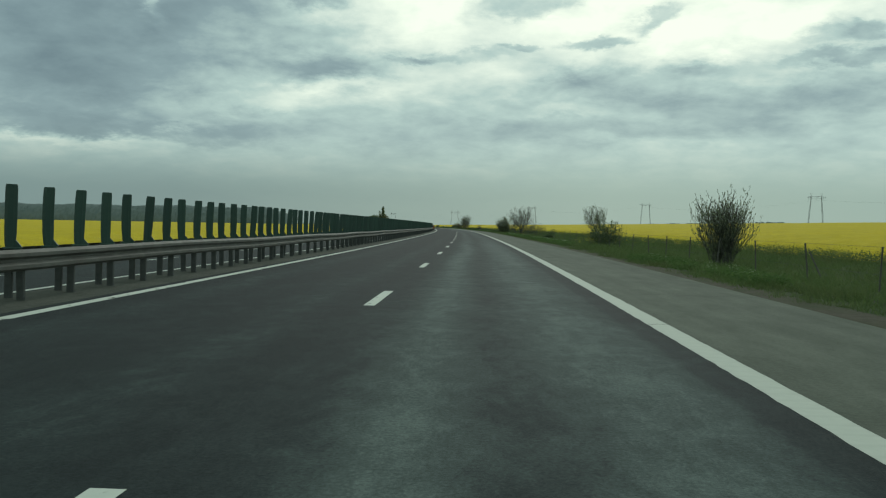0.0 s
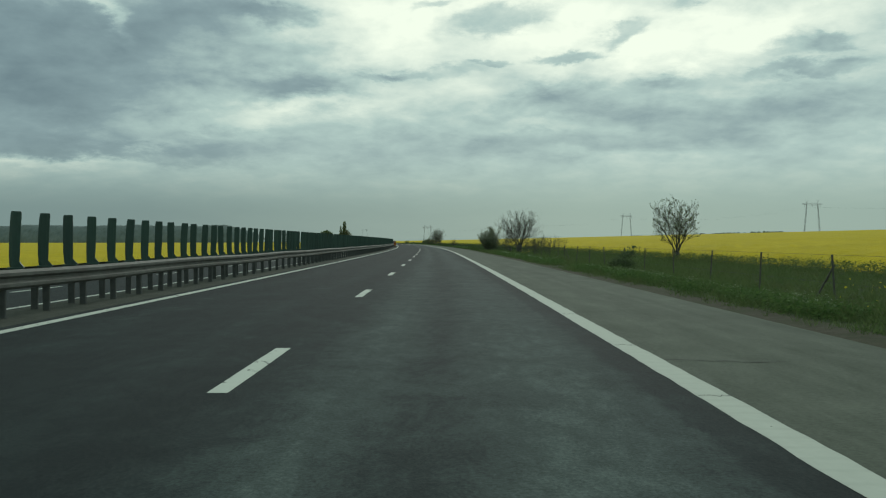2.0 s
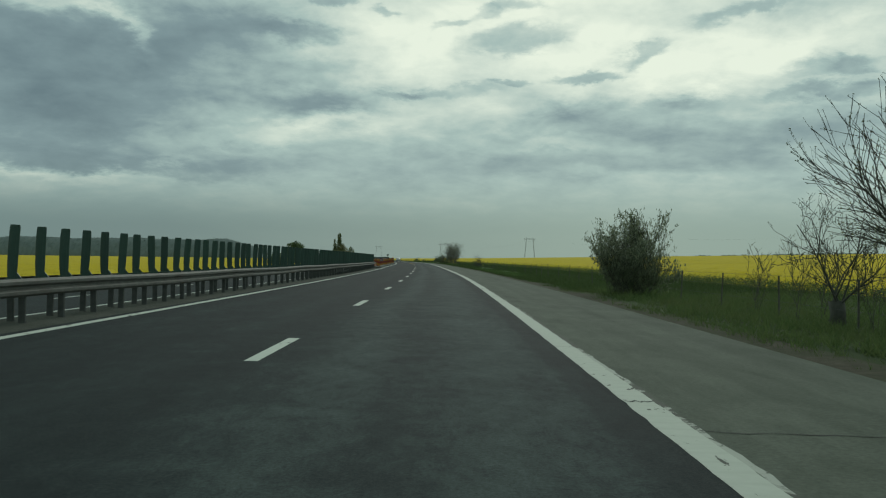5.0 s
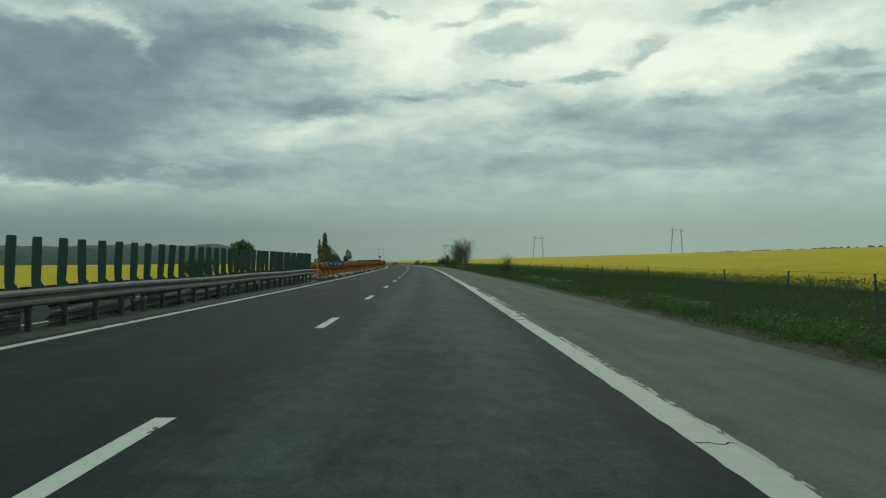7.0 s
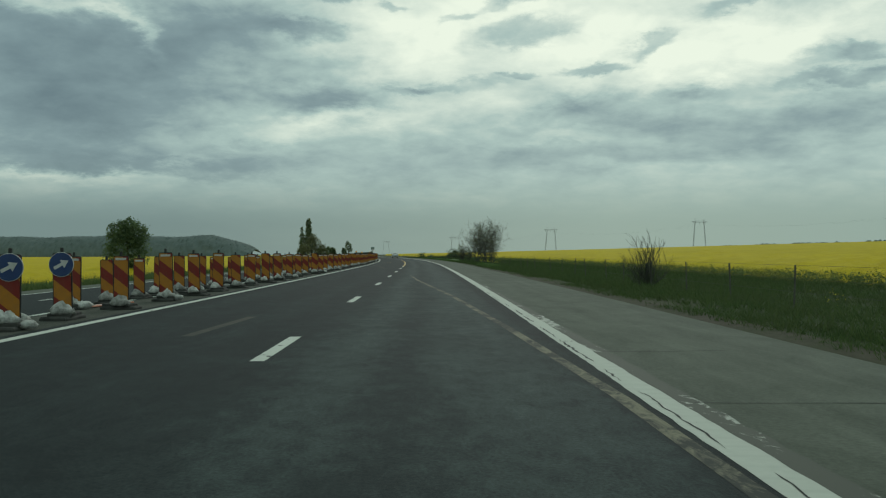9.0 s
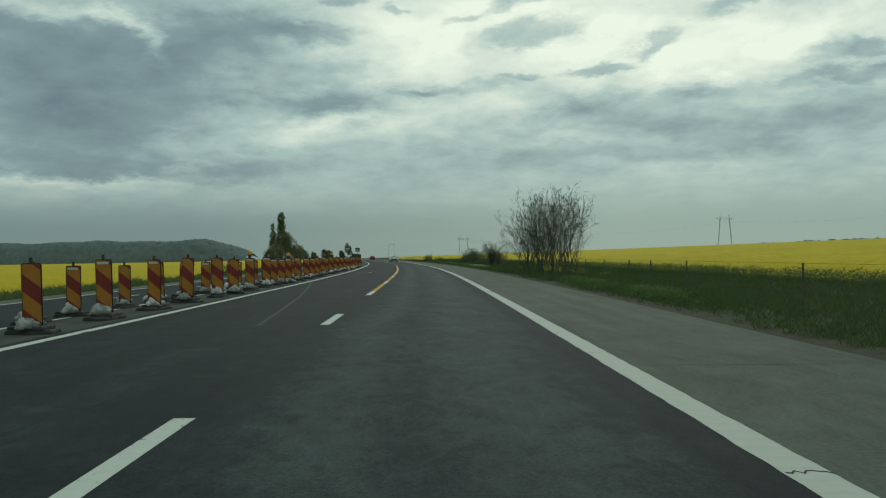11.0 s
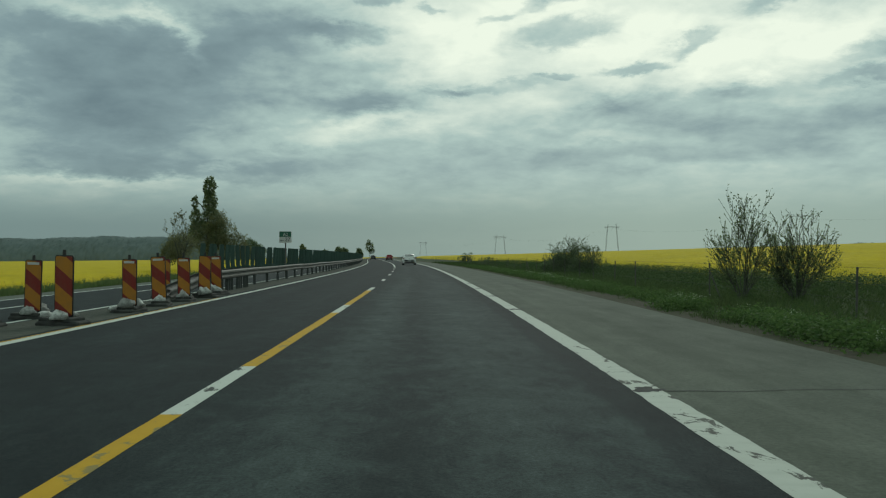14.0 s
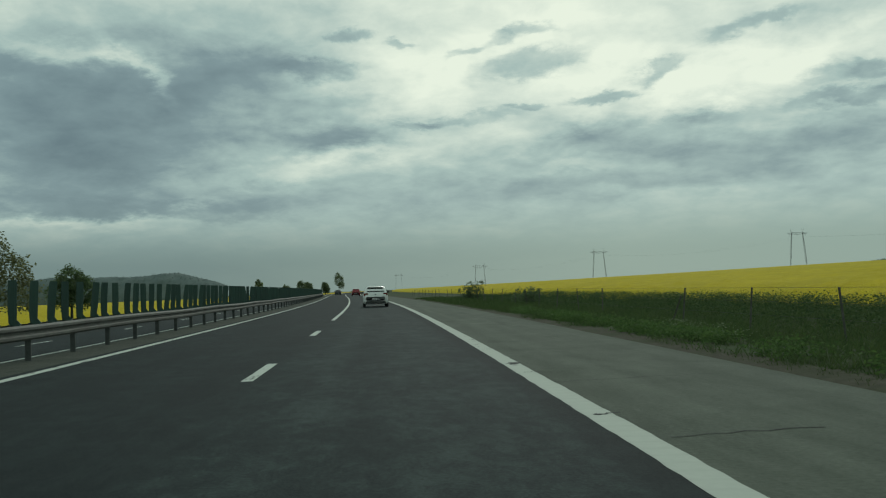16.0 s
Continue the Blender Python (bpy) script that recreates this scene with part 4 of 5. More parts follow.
# ---- grass verge and field margin ----
def tufts(name, label, category, mat, s0, s1, u0, u1, density, blades_each, tall, width, seed, lean=0.35, ragged=1.2, bands=None, head=0.0, low=0.0, thick=0.0):
    """Many grass tufts as one mesh of blades; head lifts small flower heads instead."""
    r = np.random.default_rng(seed)
    n = int(abs(u1 - u0) * (s1 - s0) * density)
    s, u = r.uniform(s0, s1, n), r.uniform(u0, u1, n)
    if bands is not None:
        s, u = bands(r, n)
        n = len(s)
    x, y, a = line(s)
    px, py = x + u * np.cos(a), y + u * np.sin(a)
    pz = height(py, u_of(px, py)) - 0.02
    if thick:
        keep = np.sin(s * 0.9) + np.sin(s * 0.37 + u) + np.sin(u * 2.3 + s * 0.11) + r.normal(0, 0.7, n) > thick
        s, u, px, py, pz = s[keep], u[keep], px[keep], py[keep], pz[keep]
        n = len(s)
    big = np.clip(r.normal(1, 0.3, n), 0.4, 1.9) * (0.75 + 0.5 * np.sin(s * 0.37 + u * 1.3) ** 2)
    if head:
        big = np.clip(r.normal(1, 0.14, n), 0.7, 1.2) * (0.85 + 0.2 * np.sin(s * 0.5 + u) ** 2)
    k = blades_each
    P = np.repeat(np.stack([px, py, pz], 1), k, 0) + r.normal(0, 0.06 if not head else 0.09, (n * k, 3)) * (1, 1, 0)
    H = np.repeat(big, k) * tall * r.uniform(0.6, 1.25, n * k)
    t = r.uniform(0, 2 * math.pi, n * k)
    side = np.stack([np.cos(t), np.sin(t), np.zeros(n * k)], 1) * width * 0.5
    tip = P + np.stack([r.normal(0, lean, n * k), r.normal(0, lean, n * k), np.ones(n * k)], 1) * H[:, None]
    if head:
        up = tall * np.repeat(big, k) * (1 - low * r.uniform(0, 1, n * k)) + r.normal(0, tall * 0.1, n * k)
        c = P + r.normal(0, 0.07, P.shape) * (1, 1, 0) + np.array([0, 0, 1]) * np.maximum(up, 0.05)[:, None]
        v, f = leaf_quads(r, c, head, 0.4)
        return tagged(new(name, mesh(name, v.tolist(), f.tolist(), mat)), label, category, kind="stuff")
    v = np.stack([P - side, P + side, tip], 1).reshape(-1, 3)
    f = np.arange(n * k * 3).reshape(-1, 3)
    return tagged(new(name, mesh(name, v.tolist(), f.tolist(), mat)), label, category, kind="stuff")


for grass, a, b in ((GRASS, -5, 170), (GRASS_DEEP, 170, 530)):
    tufts("grass", "short trampled grass at the shoulder's edge", "grass", grass, a, b, 7.15, 9.8, 34, 7, 0.13, 0.022, 21, 0.6, thick=-0.3)
    tufts("grass", "tall uncut grass between shoulder and field", "grass", grass, a, b, 8.0, 18.2, 19, 5, 0.20, 0.028, 22, 0.7)
tufts("grass", "uncut grass beyond the far carriageway", "grass", GRASS, 0, 640, -24, -16.6, 5, 6, 0.34, 0.06, 23)
tufts("rapeseed_stalks", "leafy green rapeseed at the field's edge", "crop", STALK, -5, 520, 17.3, 19.0, 10, 24, 0.46, 0.035, 24, head=0.04, low=0.95)
tufts("rapeseed_blossom", "yellow rapeseed blossom at the field's edge", "crop", BLOSSOM, -5, 560, 18.2, 20.2, 10, 13, 0.62, 0.04, 25, head=0.022, low=0.45)
tufts("rapeseed_blossom", "stray yellow rapeseed blossom before the field's edge", "crop", BLOSSOM, -5, 560, 16.9, 18.6, 7, 14, 0.48, 0.04, 29, head=0.014, low=0.6, thick=1.2)
tufts("rapeseed_blossom", "yellow rapeseed blossom at the far field's edge", "crop", BLOSSOM, 0, 640, -25.5, -23.0, 4, 6, 0.75, 0.05, 26, head=0.026, low=0.3)


def flower_bands(spans, loose=0.07):
    def make(r, n):
        s, u = [], []
        for a, b, c, each in spans:
            m = int((b - a) * each)
            q = r.uniform(a, b, m)
            s.append(q)
            u.append(c + 0.12 * np.sin(q * 0.9) + r.normal(0, loose, m))
        s, u = np.concatenate(s), np.concatenate(u)
        keep = np.sin(s * 1.7) + np.sin(s * 0.63 + 1) + r.normal(0, 0.5, len(s)) > -0.4
        return s[keep], u[keep]
    return make


WEEDS = ((18, 36, 8.3, 1.0), (60, 92, 8.2, 1.0), (98, 136, 8.0, 1.0), (196, 216, 8.1, 0.8), (222, 244, 8.1, 0.5), (318, 336, 8.2, 0.9), (371, 398, 7.78, 2.0), (399, 470, 8.05, 0.9))
tufts("verge_weeds", "lush knee-high weeds along the shoulder's edge", "weeds", WEED, 0, 1, 0, 1, 1, 26, 0.27, 0.03, 41,
      bands=flower_bands([(a, b, c + d, 9 * f) for a, b, c, f in WEEDS for d in (-0.3, -0.1, 0.1, 0.3)], 0.10), head=0.03, low=0.95)
tufts("white_flowers", "small white umbel flowers on top of the weeds", "flowers", UMBEL, 0, 1, 0, 1, 1, 20, 0.31, 0.03, 27,
      bands=flower_bands(((20, 34, 8.3, 2.4), (62, 90, 8.2, 2.4), (100, 112, 8.0, 2), (116, 134, 8.0, 3), (198, 214, 8.2, 2.4), (224, 242, 8.2, 3), (318, 334, 8.2, 2), (371, 388, 7.80, 34), (391, 398, 7.9, 4), (446, 452, 8.3, 2), (408, 432, 8.1, 3)), 0.06), head=0.012, low=0.06)
tufts("yellow_flowers", "stray yellow rape plants flowering in the verge", "flowers", BLOSSOM, 0, 1, 0, 1, 1, 26, 0.60, 0.03, 28,
      bands=flower_bands(((60, 68, 10.0, 2), (331, 337, 10.0, 1.5), (340, 353, 10.2, 4), (344, 350, 9.4, 4), (256, 262, 9.6, 0.7), (124, 131, 9.5, 2), (476, 500, 15, 4))), head=0.014, low=0.45)

tufts("tall_herbs", "dark waist-high herbs between the shrubs and the field", "herbs", HERB, 402, 520, 11.2, 17.6, 3, 22, 0.52, 0.04, 43, head=0.04, low=0.9)

# ---- fence ----
WOOD = material("grey_post_wood", speckle((0.05, 0.05, 0.043), (0.10, 0.098, 0.085), 15, ((0.04, 0.05, 0.03), 3, 0.5)), 0.9)
fence = thing("fence", "old wire fence on leaning dark posts in tall grass", "fence")
fence_post = Shape().box((0.038, 0.038, 1.3), (0, 0, 0.36), 0.008).box((0.044, 0.043, 0.04), (0, 0, 0.99), 0.008).mesh("fence_post", WOOD)
fence_brace = Shape().tube([(0.62, 0, -0.05), (0.03, 0, 0.78)], 0.022, 5).mesh("brace", WOOD)
dice = random.Random(8)
s, posts = 1.6, []
while s < 570:
    u = 10.1 + 0.15 * math.sin(s * 0.03) + dice.uniform(-0.1, 0.1)
    part("fence_post", fence_post, fence, "", on_ground(s, u) @ pose(0, 0, 0, dice.uniform(-5, 5), dice.uniform(-4, 4), dice.uniform(0, 90)))
    if dice.random() < 0.12:
        part("brace", fence_brace, fence, "", on_ground(s, u) @ pose(0, 0, 0, 0, 0, dice.choice((-70, 110))))
    posts.append(on_ground(s, u).translation.copy())
    s += 4.12 * dice.choice((1, 1, 1, 1, 1, 2)) + dice.uniform(-0.08, 0.08) if s > 126 else 4.12
for z in (0.4, 0.7, 1.0):
    part("wire", Shape().tube([p + Vector((0, 0, z)) for p in posts], 0.003, 3, False).mesh("wire", POST), fence)

# ---- pylons and lines ----
PYLON = material("pylon_steel", speckle((0.10, 0.11, 0.11), (0.16, 0.17, 0.17), 1.0), 0.6, 0.4)


def pylon():
    t = thing("pylon", "grey lattice portal pylon of a power line", "pylon", "power line")
    for side in (-1, 1):
        sh = Shape()
        foot, head = Vector((side * 6.7, 0, 0)), Vector((side * 4.4, 0, 27))
        for dx, dy in ((-0.4, -0.4), (0.4, -0.4), (0.4, 0.4), (-0.4, 0.4)):
            sh.tube([foot + Vector((dx * 0.6, dy * 0.6, 0)), foot.lerp(head, 0.5) + Vector((dx, dy, 0)), head + Vector((dx * 0.5, dy * 0.5, 0))], 0.07, 4)
        for k in range(18):
            a, b = foot.lerp(head, k / 18), foot.lerp(head, (k + 1) / 18)
            sg = 1 if k % 2 else -1
            sh.tube([a + Vector((0.35 * sg, -0.35, 0)), b + Vector((-0.35 * sg, -0.35, 0))], 0.04, 3)
        part("leg", sh.mesh("leg", PYLON), t)
    arm = Shape()
    for z in (26.2, 27.6):
        arm.tube([(-8.2, 0, 27), (-4.4, 0, z), (4.4, 0, z), (8.2, 0, 27)], 0.09, 4)
    for k in range(14):
        x = -7.4 + k * 1.1
        arm.tube([(x, 0, 26.4), (x + 0.5, 0, 27.4)], 0.05, 3)
    for x in (-4.4, 4.4):
        for q in (-0.8, 0.8):
            arm.tube([(x, 0, 27.3), (x + q, 0, 30.2)], 0.07, 4)
    part("crossarm", arm.mesh("crossarm", PYLON), t)
    for x in (-6.4, 0, 6.4):
        sh = Shape()
        sh.tube([(x, 0, 26.6), (x, 0, 24.6)], 0.09, 5)
        part("insulator", sh.mesh("insulator", PYLON), t)
    return t


first = pylon()
spots = [(270, 718, 4.0), (207, 1120, 6.5), (70, 1260, 2.5), (-46, 1400, -4), (-210, 2020, -1), (330, 330, 4)]
for i, (x, y, z) in enumerate(spots):
    m = Matrix.Translation((x, y, z)) @ pose(0, 0, 0, 0, 0, 8)
    if i:
        copy_thing(first, m)
    else:
        first.matrix_basis = m
line_thing = thing("power_line", "thin sagging power cables between the pylons", "cables")
order = [spots[5]] + spots[:5]
turn = pose(0, 0, 0, 0, 0, 8)
for x in (-6.4, 0, 6.4):
    pts = []
    for a, b in zip(order, order[1:]):
        p, q = Vector(a) + turn @ Vector((x, 0, 24.5)), Vector(b) + turn @ Vector((x, 0, 24.5))
        pts += [p.lerp(q, k / 8) - Vector((0, 0, 6 * 4 * (k / 8) * (1 - k / 8))) for k in range(8)]
    part("cable", Shape().tube(pts, 0.008, 3, False).mesh("cable", PYLON), line_thing)

hut = thing("hut", "small pale hut far off on the field's crest", "hut", m=Matrix.Translation((286, 1072, 7.0)))
PALE = material("pale_plaster", speckle((0.30, 0.29, 0.26), (0.40, 0.39, 0.35), 0.8), 0.9)
part("wall", Shape().box((4.2, 4, 4.6), (0, 0, 2.3), 0.1).mesh("wall", PALE), hut)
part("roof", Shape().box((4.8, 4.6, 0.5), (0, 0, 4.85), 0.2).mesh("roof", POST), hut)

# ---- scars on the road ----
dice = random.Random(21)


def blotch(s, u, long, wide, seed):
    r = random.Random(seed)
    pts = []
    for k in range(26):
        q = 2 * math.pi * k / 26
        f = r.uniform(0.5, 1.12)
        pts.append(spot(s + math.sin(q) * long * 0.5 * f, u + math.cos(q) * wide * 0.5 * f, 0.0045))
    return mesh("tar_patch", pts, [tuple(range(26))], TAR)


for i, (s, u, long, wide) in enumerate(((343.5, 4.02, 0.55, 0.42), (396.9, 3.95, 0.5, 0.42), (385.1, 3.97, 0.4, 0.3), (372.9, 4.0, 0.45, 0.26), (361.2, 3.98, 0.4, 0.24), (349.7, 4.05, 0.5, 0.4),
                                        (325.3, 4.0, 0.35, 0.26), (337.0, 3.93, 0.5, 0.2), (415.1, 3.95, 0.5, 0.3), (409.6, 3.96, 0.6, 0.4), (403.4, 4.02, 0.65, 0.45),
                                        (445.1, 3.93, 0.45, 0.26), (439.6, 3.87, 0.12, 0.12), (236.2, 3.96, 0.4, 0.2), (98.8, 4.0, 0.5, 0.1))):
    part("tar_patch", blotch(s, u, long, wide, i), road, "dark tar patch over the edge line")


def crack(s, u0, u1, skew, wide, seed):
    """A jagged cross crack."""
    r = random.Random(seed)
    v, n = [], 9
    for k in range(n):
        f = k / (n - 1)
        d = s + skew * f + r.uniform(-0.05, 0.05)
        h = wide * (0.4 + 0.6 * r.random())
        v += [spot(d - h, u0 + (u1 - u0) * f, 0.004), spot(d + h, u0 + (u1 - u0) * f, 0.004)]
    return mesh("crack", v, [(2 * k, 2 * k + 2, 2 * k + 3, 2 * k + 1) for k in range(n - 1)], TAR)


s, i = 4.0, 0
while s < 520:
    if dice.random() < 0.75:
        a = dice.choice((4.12, 4.12, 5.0))
        part("crack", crack(s, a, min(6.9, a + dice.uniform(1.2, 2.8)), dice.uniform(-0.2, 0.2), dice.uniform(0.008, 0.022), i), shoulder)
    if dice.random() < 0.7:
        part("crack", crack(s + 1.3, 3.84, 4.1, 0.0, dice.uniform(0.01, 0.03), i + 500), road)
    s += dice.uniform(3.0, 7.5)
    i += 1


def split(s0, s1, u, wide, seed):
    """A jagged crack that runs along the road and opens and closes."""
    r = random.Random(seed)
    v, n = [], int((s1 - s0) / 0.12)
    for k in range(n + 1):
        d = s0 + (s1 - s0) * k / n
        c, h = u + r.uniform(-0.018, 0.018), wide * (0.25 + 0.75 * r.random()) * math.sin(math.pi * k / n) ** 0.4
        v += [spot(d, c - h / 2, 0.0045), spot(d, c + h / 2, 0.0045)]
    return mesh("crack", v, [(2 * k, 2 * k + 1, 2 * k + 3, 2 * k + 2) for k in range(n)], TAR)


s = 230.0
while s < 276:
    long = dice.uniform(0.6, 3.2)
    part("crack", split(s, s + long, 3.83 + dice.uniform(-0.03, 0.03), dice.uniform(0.02, 0.055), int(s * 10)), road)
    s += long + dice.uniform(0.1, 1.2)


def curve_stripe(name, ends, wide, mat, label):
    """A painted line that wanders across the lanes, through (s, u) places."""
    ps = [e[0] for e in ends]
    ss = np.arange(ps[0], ps[-1], 0.5)
    us = np.interp(ss, ps, [e[1] for e in ends])
    v = []
    for a, b in zip(ss, us):
        v += [spot(a, b - wide / 2, 0.0018), spot(a, b + wide / 2, 0.0018)]
    part(name, chart(mesh(name, v, [(2 * k, 2 * k + 1, 2 * k + 3, 2 * k + 2) for k in range(len(ss) - 1)], mat)), road, label)


curve_stripe("ghost_line", ((222, 3.80), (236, 3.78), (249.5, 3.58), (256.3, 3.27), (267, 2.68), (281.6, 1.6), (291, 1.1)), 0.14, GHOST, "scoured remains of an old yellow line")
curve_stripe("ghost_line", ((312, -1.2), (318, -1.66), (323.5, -2.1), (332, -2.95), (340, -3.8)), 0.09, STAIN, "scoured remains of an old yellow line")
curve_stripe("ghost_line", ((255, -1.62), (259.5, -1.42)), 0.18, STAIN, "scoured remains of a painted arrow")
curve_stripe("ghost_line", ((217.5, -2.1), (222.5, -1.75)), 0.14, STAIN, "scoured remains of a painted arrow")
FADED = material("faded_yellow", paint((0.40, 0.32, 0.12), (0.09, 0.09, 0.07), 0.5), 0.7, spec=0.1)
curve_stripe("ghost_arrow", ((361.6, -2.82), (362.8, -2.07)), 0.34, FADED, "faded remains of a painted arrow head")
curve_stripe("ghost_arrow", ((362.6, -2.07), (364.3, -2.04), (367.1, -2.02)), 0.13, FADED, "faded remains of a painted arrow shaft")

# ---- warning beacons in the median gap ----
RED, AMBER = (0.20, 0.022, 0.016), (0.40, 0.165, 0.018)


def barred(n, co):
    p = n.add("ShaderNodeSeparateXYZ", {0: co}).outputs
    d = n.math("FRACT", n.math("DIVIDE", n.math("ADD", p[2], n.math("MULTIPLY", p[0], 0.80)), 0.60))
    c = n.mix(n.math("GREATER_THAN", d, 0.5), RED, AMBER)
    dirt = n.span(n.noise(co, 7.0, 5, 0.6), 0.45, 0.75, 0.0, 0.35)
    return n.mix(dirt, c, (0.12, 0.08, 0.05))


BARRED = material("barred_sheeting", barred, 0.45, spec=0.3)
BLACK = material("black_plastic", speckle((0.012, 0.012, 0.012), (0.03, 0.03, 0.028), 20), 0.6)
RUBBER = material("dusty_rubber", speckle((0.022, 0.023, 0.022), (0.06, 0.06, 0.055), 6, ((0.10, 0.10, 0.09), 2, 0.4)), 0.85, bump=(30, 0.4, 0.01), spec=0.2)
def sacking(n, co):
    c = n.mix(n.add("ShaderNodeObjectInfo").outputs["Random"], (0.27, 0.27, 0.25), (0.62, 0.625, 0.59))
    dirt = n.span(n.noise(co, 6.0, 5, 0.65), 0.42, 0.66, 0.0, 0.8)
    return n.mix(dirt, c, (0.10, 0.098, 0.086))


SACK = material("white_sandbag", sacking, 0.85, bump=(16, 1.0, 0.03))
DARK_SACK = material("grey_sandbag", speckle((0.06, 0.06, 0.055), (0.13, 0.13, 0.12), 6, ((0.24, 0.24, 0.22), 3, 0.5)), 0.85, bump=(16, 1.0, 0.03))
LABEL = material("white_sheeting", speckle((0.42, 0.42, 0.40), (0.55, 0.55, 0.52), 10), 0.5)
BLUE = material("blue_sheeting", speckle((0.010, 0.032, 0.115), (0.016, 0.048, 0.155), 6), 0.4)
LAMP = material("amber_lens", speckle((0.75, 0.30, 0.01), (0.85, 0.38, 0.02), 9), 0.25)
ORANGE = material("orange_plastic", speckle((0.50, 0.14, 0.07), (0.62, 0.20, 0.11), 3, ((0.35, 0.16, 0.11), 1, 0.5)), 0.5)


def rounded_plate(wide, high, thick, z0, r):
    """A flat upright plate with rounded corners."""
    ring = []
    for cx, cz, q0 in ((wide / 2 - r, z0 + high - r, 0), (-wide / 2 + r, z0 + high - r, 90), (-wide / 2 + r, z0 + r, 180), (wide / 2 - r, z0 + r, 270)):
        ring += [(cx + r * math.cos(radians(q0 + k * 30)), cz + r * math.sin(radians(q0 + k * 30))) for k in range(4)]
    v = [(x, -thick / 2, z) for x, z in ring] + [(x, thick / 2, z) for x, z in ring]
    n = len(ring)
    f = [tuple(range(n)), tuple(range(2 * n - 1, n - 1, -1))] + [(k, (k + 1) % n + n - n, (k + 1) % n + n, k + n)[::-1] for k in range(n)]
    return Shape().put(v, f)


def draped(seed):
    """A half-empty sack sagging over a foot, in folds."""
    r = random.Random(seed)
    turns = [r.uniform(0, 6.28) for k in range(4)]
    rings = []
    for z, f in ((0.0, 0.92), (0.045, 1.05), (0.10, 1.0), (0.16, 0.86), (0.205, 0.66), (0.235, 0.40), (0.245, 0.12)):
        ring = []
        for k in range(18):
            q = 2 * math.pi * k / 18
            fold = 1 + (0.14 * math.sin(3 * q + turns[0]) + 0.13 * math.sin(5 * q + turns[1] + z * 14) + 0.10 * math.sin(8 * q + turns[2] - z * 22)) * (1.1 - z)
            ring.append((0.195 * f * fold * math.cos(q) + 0.05 * z * math.sin(turns[3]), 0.155 * f * fold * math.sin(q), z * 0.80 * (1 + 0.22 * math.sin(2 * q + turns[1]))))
        rings.append([tuple(Vector(p) * (1 + 0.30 * noise.noise(Vector(p) * 11 + Vector((seed * 3.1, 0, 0))))) for p in ring])
    sh = Shape().loft(rings)
    sh.f.append(tuple(range(len(sh.v) - 18, len(sh.v))))
    sh.f.append(tuple(range(17, -1, -1)))
    return sh.mesh("sandbag", SACK, True)


def sandbag(seed, size):
    r = random.Random(seed)
    bm = bmesh.new()
    bmesh.ops.create_icosphere(bm, subdivisions=2, radius=1.0)
    noise.seed_set(seed)
    v = []
    for p in bm.verts:
        q = p.co * (1 + 0.22 * noise.noise(p.co * 1.7 + Vector((seed, 0, 0))))
        q.z = max(q.z, -0.55)
        v.append((q.x * size[0], q.y * size[1], (q.z + 0.55) * size[2]))
    f = [tuple(x.index for x in q.verts) for q in bm.faces]
    bm.free()
    return mesh("sandbag", v, f, SACK, True)


plate_mesh = rounded_plate(0.31, 1.02, 0.02, 0.16, 0.03).mesh("panel", BARRED)
rim_mesh = rounded_plate(0.35, 1.07, 0.016, 0.13, 0.04).mesh("frame", BLACK)
strip_mesh = Shape().box((0.24, 0.006, 0.05), (0, -0.016, 1.125)).mesh("name_strip", LABEL)
knob_mesh = Shape().box((0.06, 0.03, 0.12), (0, 0, 1.235), 0.008).mesh("lug", BLACK)
foot_mesh = Shape().box((0.50, 0.86, 0.07), (0, 0, 0.035), 0.03).box((0.42, 0.66, 0.06), (0.02, 0.03, 0.10), 0.02, pose(0, 0, 0, 0, 0, 7)).box((0.12, 0.14, 0.08), (0, 0, 0.15), 0.01).mesh("rubber_foot", RUBBER)
foot_mesh2 = Shape().box((0.80, 0.44, 0.07), (0, 0, 0.035), 0.03).box((0.66, 0.40, 0.06), (-0.03, 0, 0.10), 0.02, pose(0, 0, 0, 0, 0, -9)).box((0.14, 0.12, 0.08), (0, 0, 0.15), 0.01).mesh("rubber_foot", RUBBER)
drapes = [draped(k) for k in range(1, 8)]
bags = [sandbag(k, (0.21, 0.15, 0.115)) for k in range(1, 6)]
disc = Shape()
disc.tube([(0, -0.012, 1.12), (0, 0.006, 1.12)], 0.215, 24)
disc_mesh = disc.mesh("disc", BLUE)
ring_mesh = Shape().tube([(0, -0.008, 1.12), (0, 0.004, 1.12)], 0.225, 24).mesh("rim", LABEL)
shaft = [(-0.14, -0.028), (0.02, -0.028), (0.02, -0.085), (0.15, 0.0), (0.02, 0.085), (0.02, 0.028), (-0.14, 0.028)]


def arrow_mesh(tilt):
    c, s = math.cos(radians(tilt)), math.sin(radians(tilt))
    v = [(x * c - z * s, y, 1.12 + x * s + z * c) for y in (-0.020, -0.014) for x, z in shaft]
    f = [tuple(range(7)), tuple(range(13, 6, -1))] + [(k, k + 7, (k + 1) % 7 + 7, (k + 1) % 7) for k in range(7)]
    return mesh("arrow", v, f, LABEL)


arrows = {28: arrow_mesh(28), -38: arrow_mesh(-38)}
lamp_body = Shape().box((0.12, 0.10, 0.10), (0, 0, 1.27), 0.02).mesh("lamp_case", BLACK)
lamp_lens = Shape().tube([(0, -0.05, 1.385), (0, -0.03, 1.385), (0, 0.03, 1.385), (0, 0.05, 1.385)], [0.058, 0.078, 0.078, 0.058], 16).mesh("lens", LAMP)
dice = random.Random(31)
WORDS = "red and amber barred beacon"


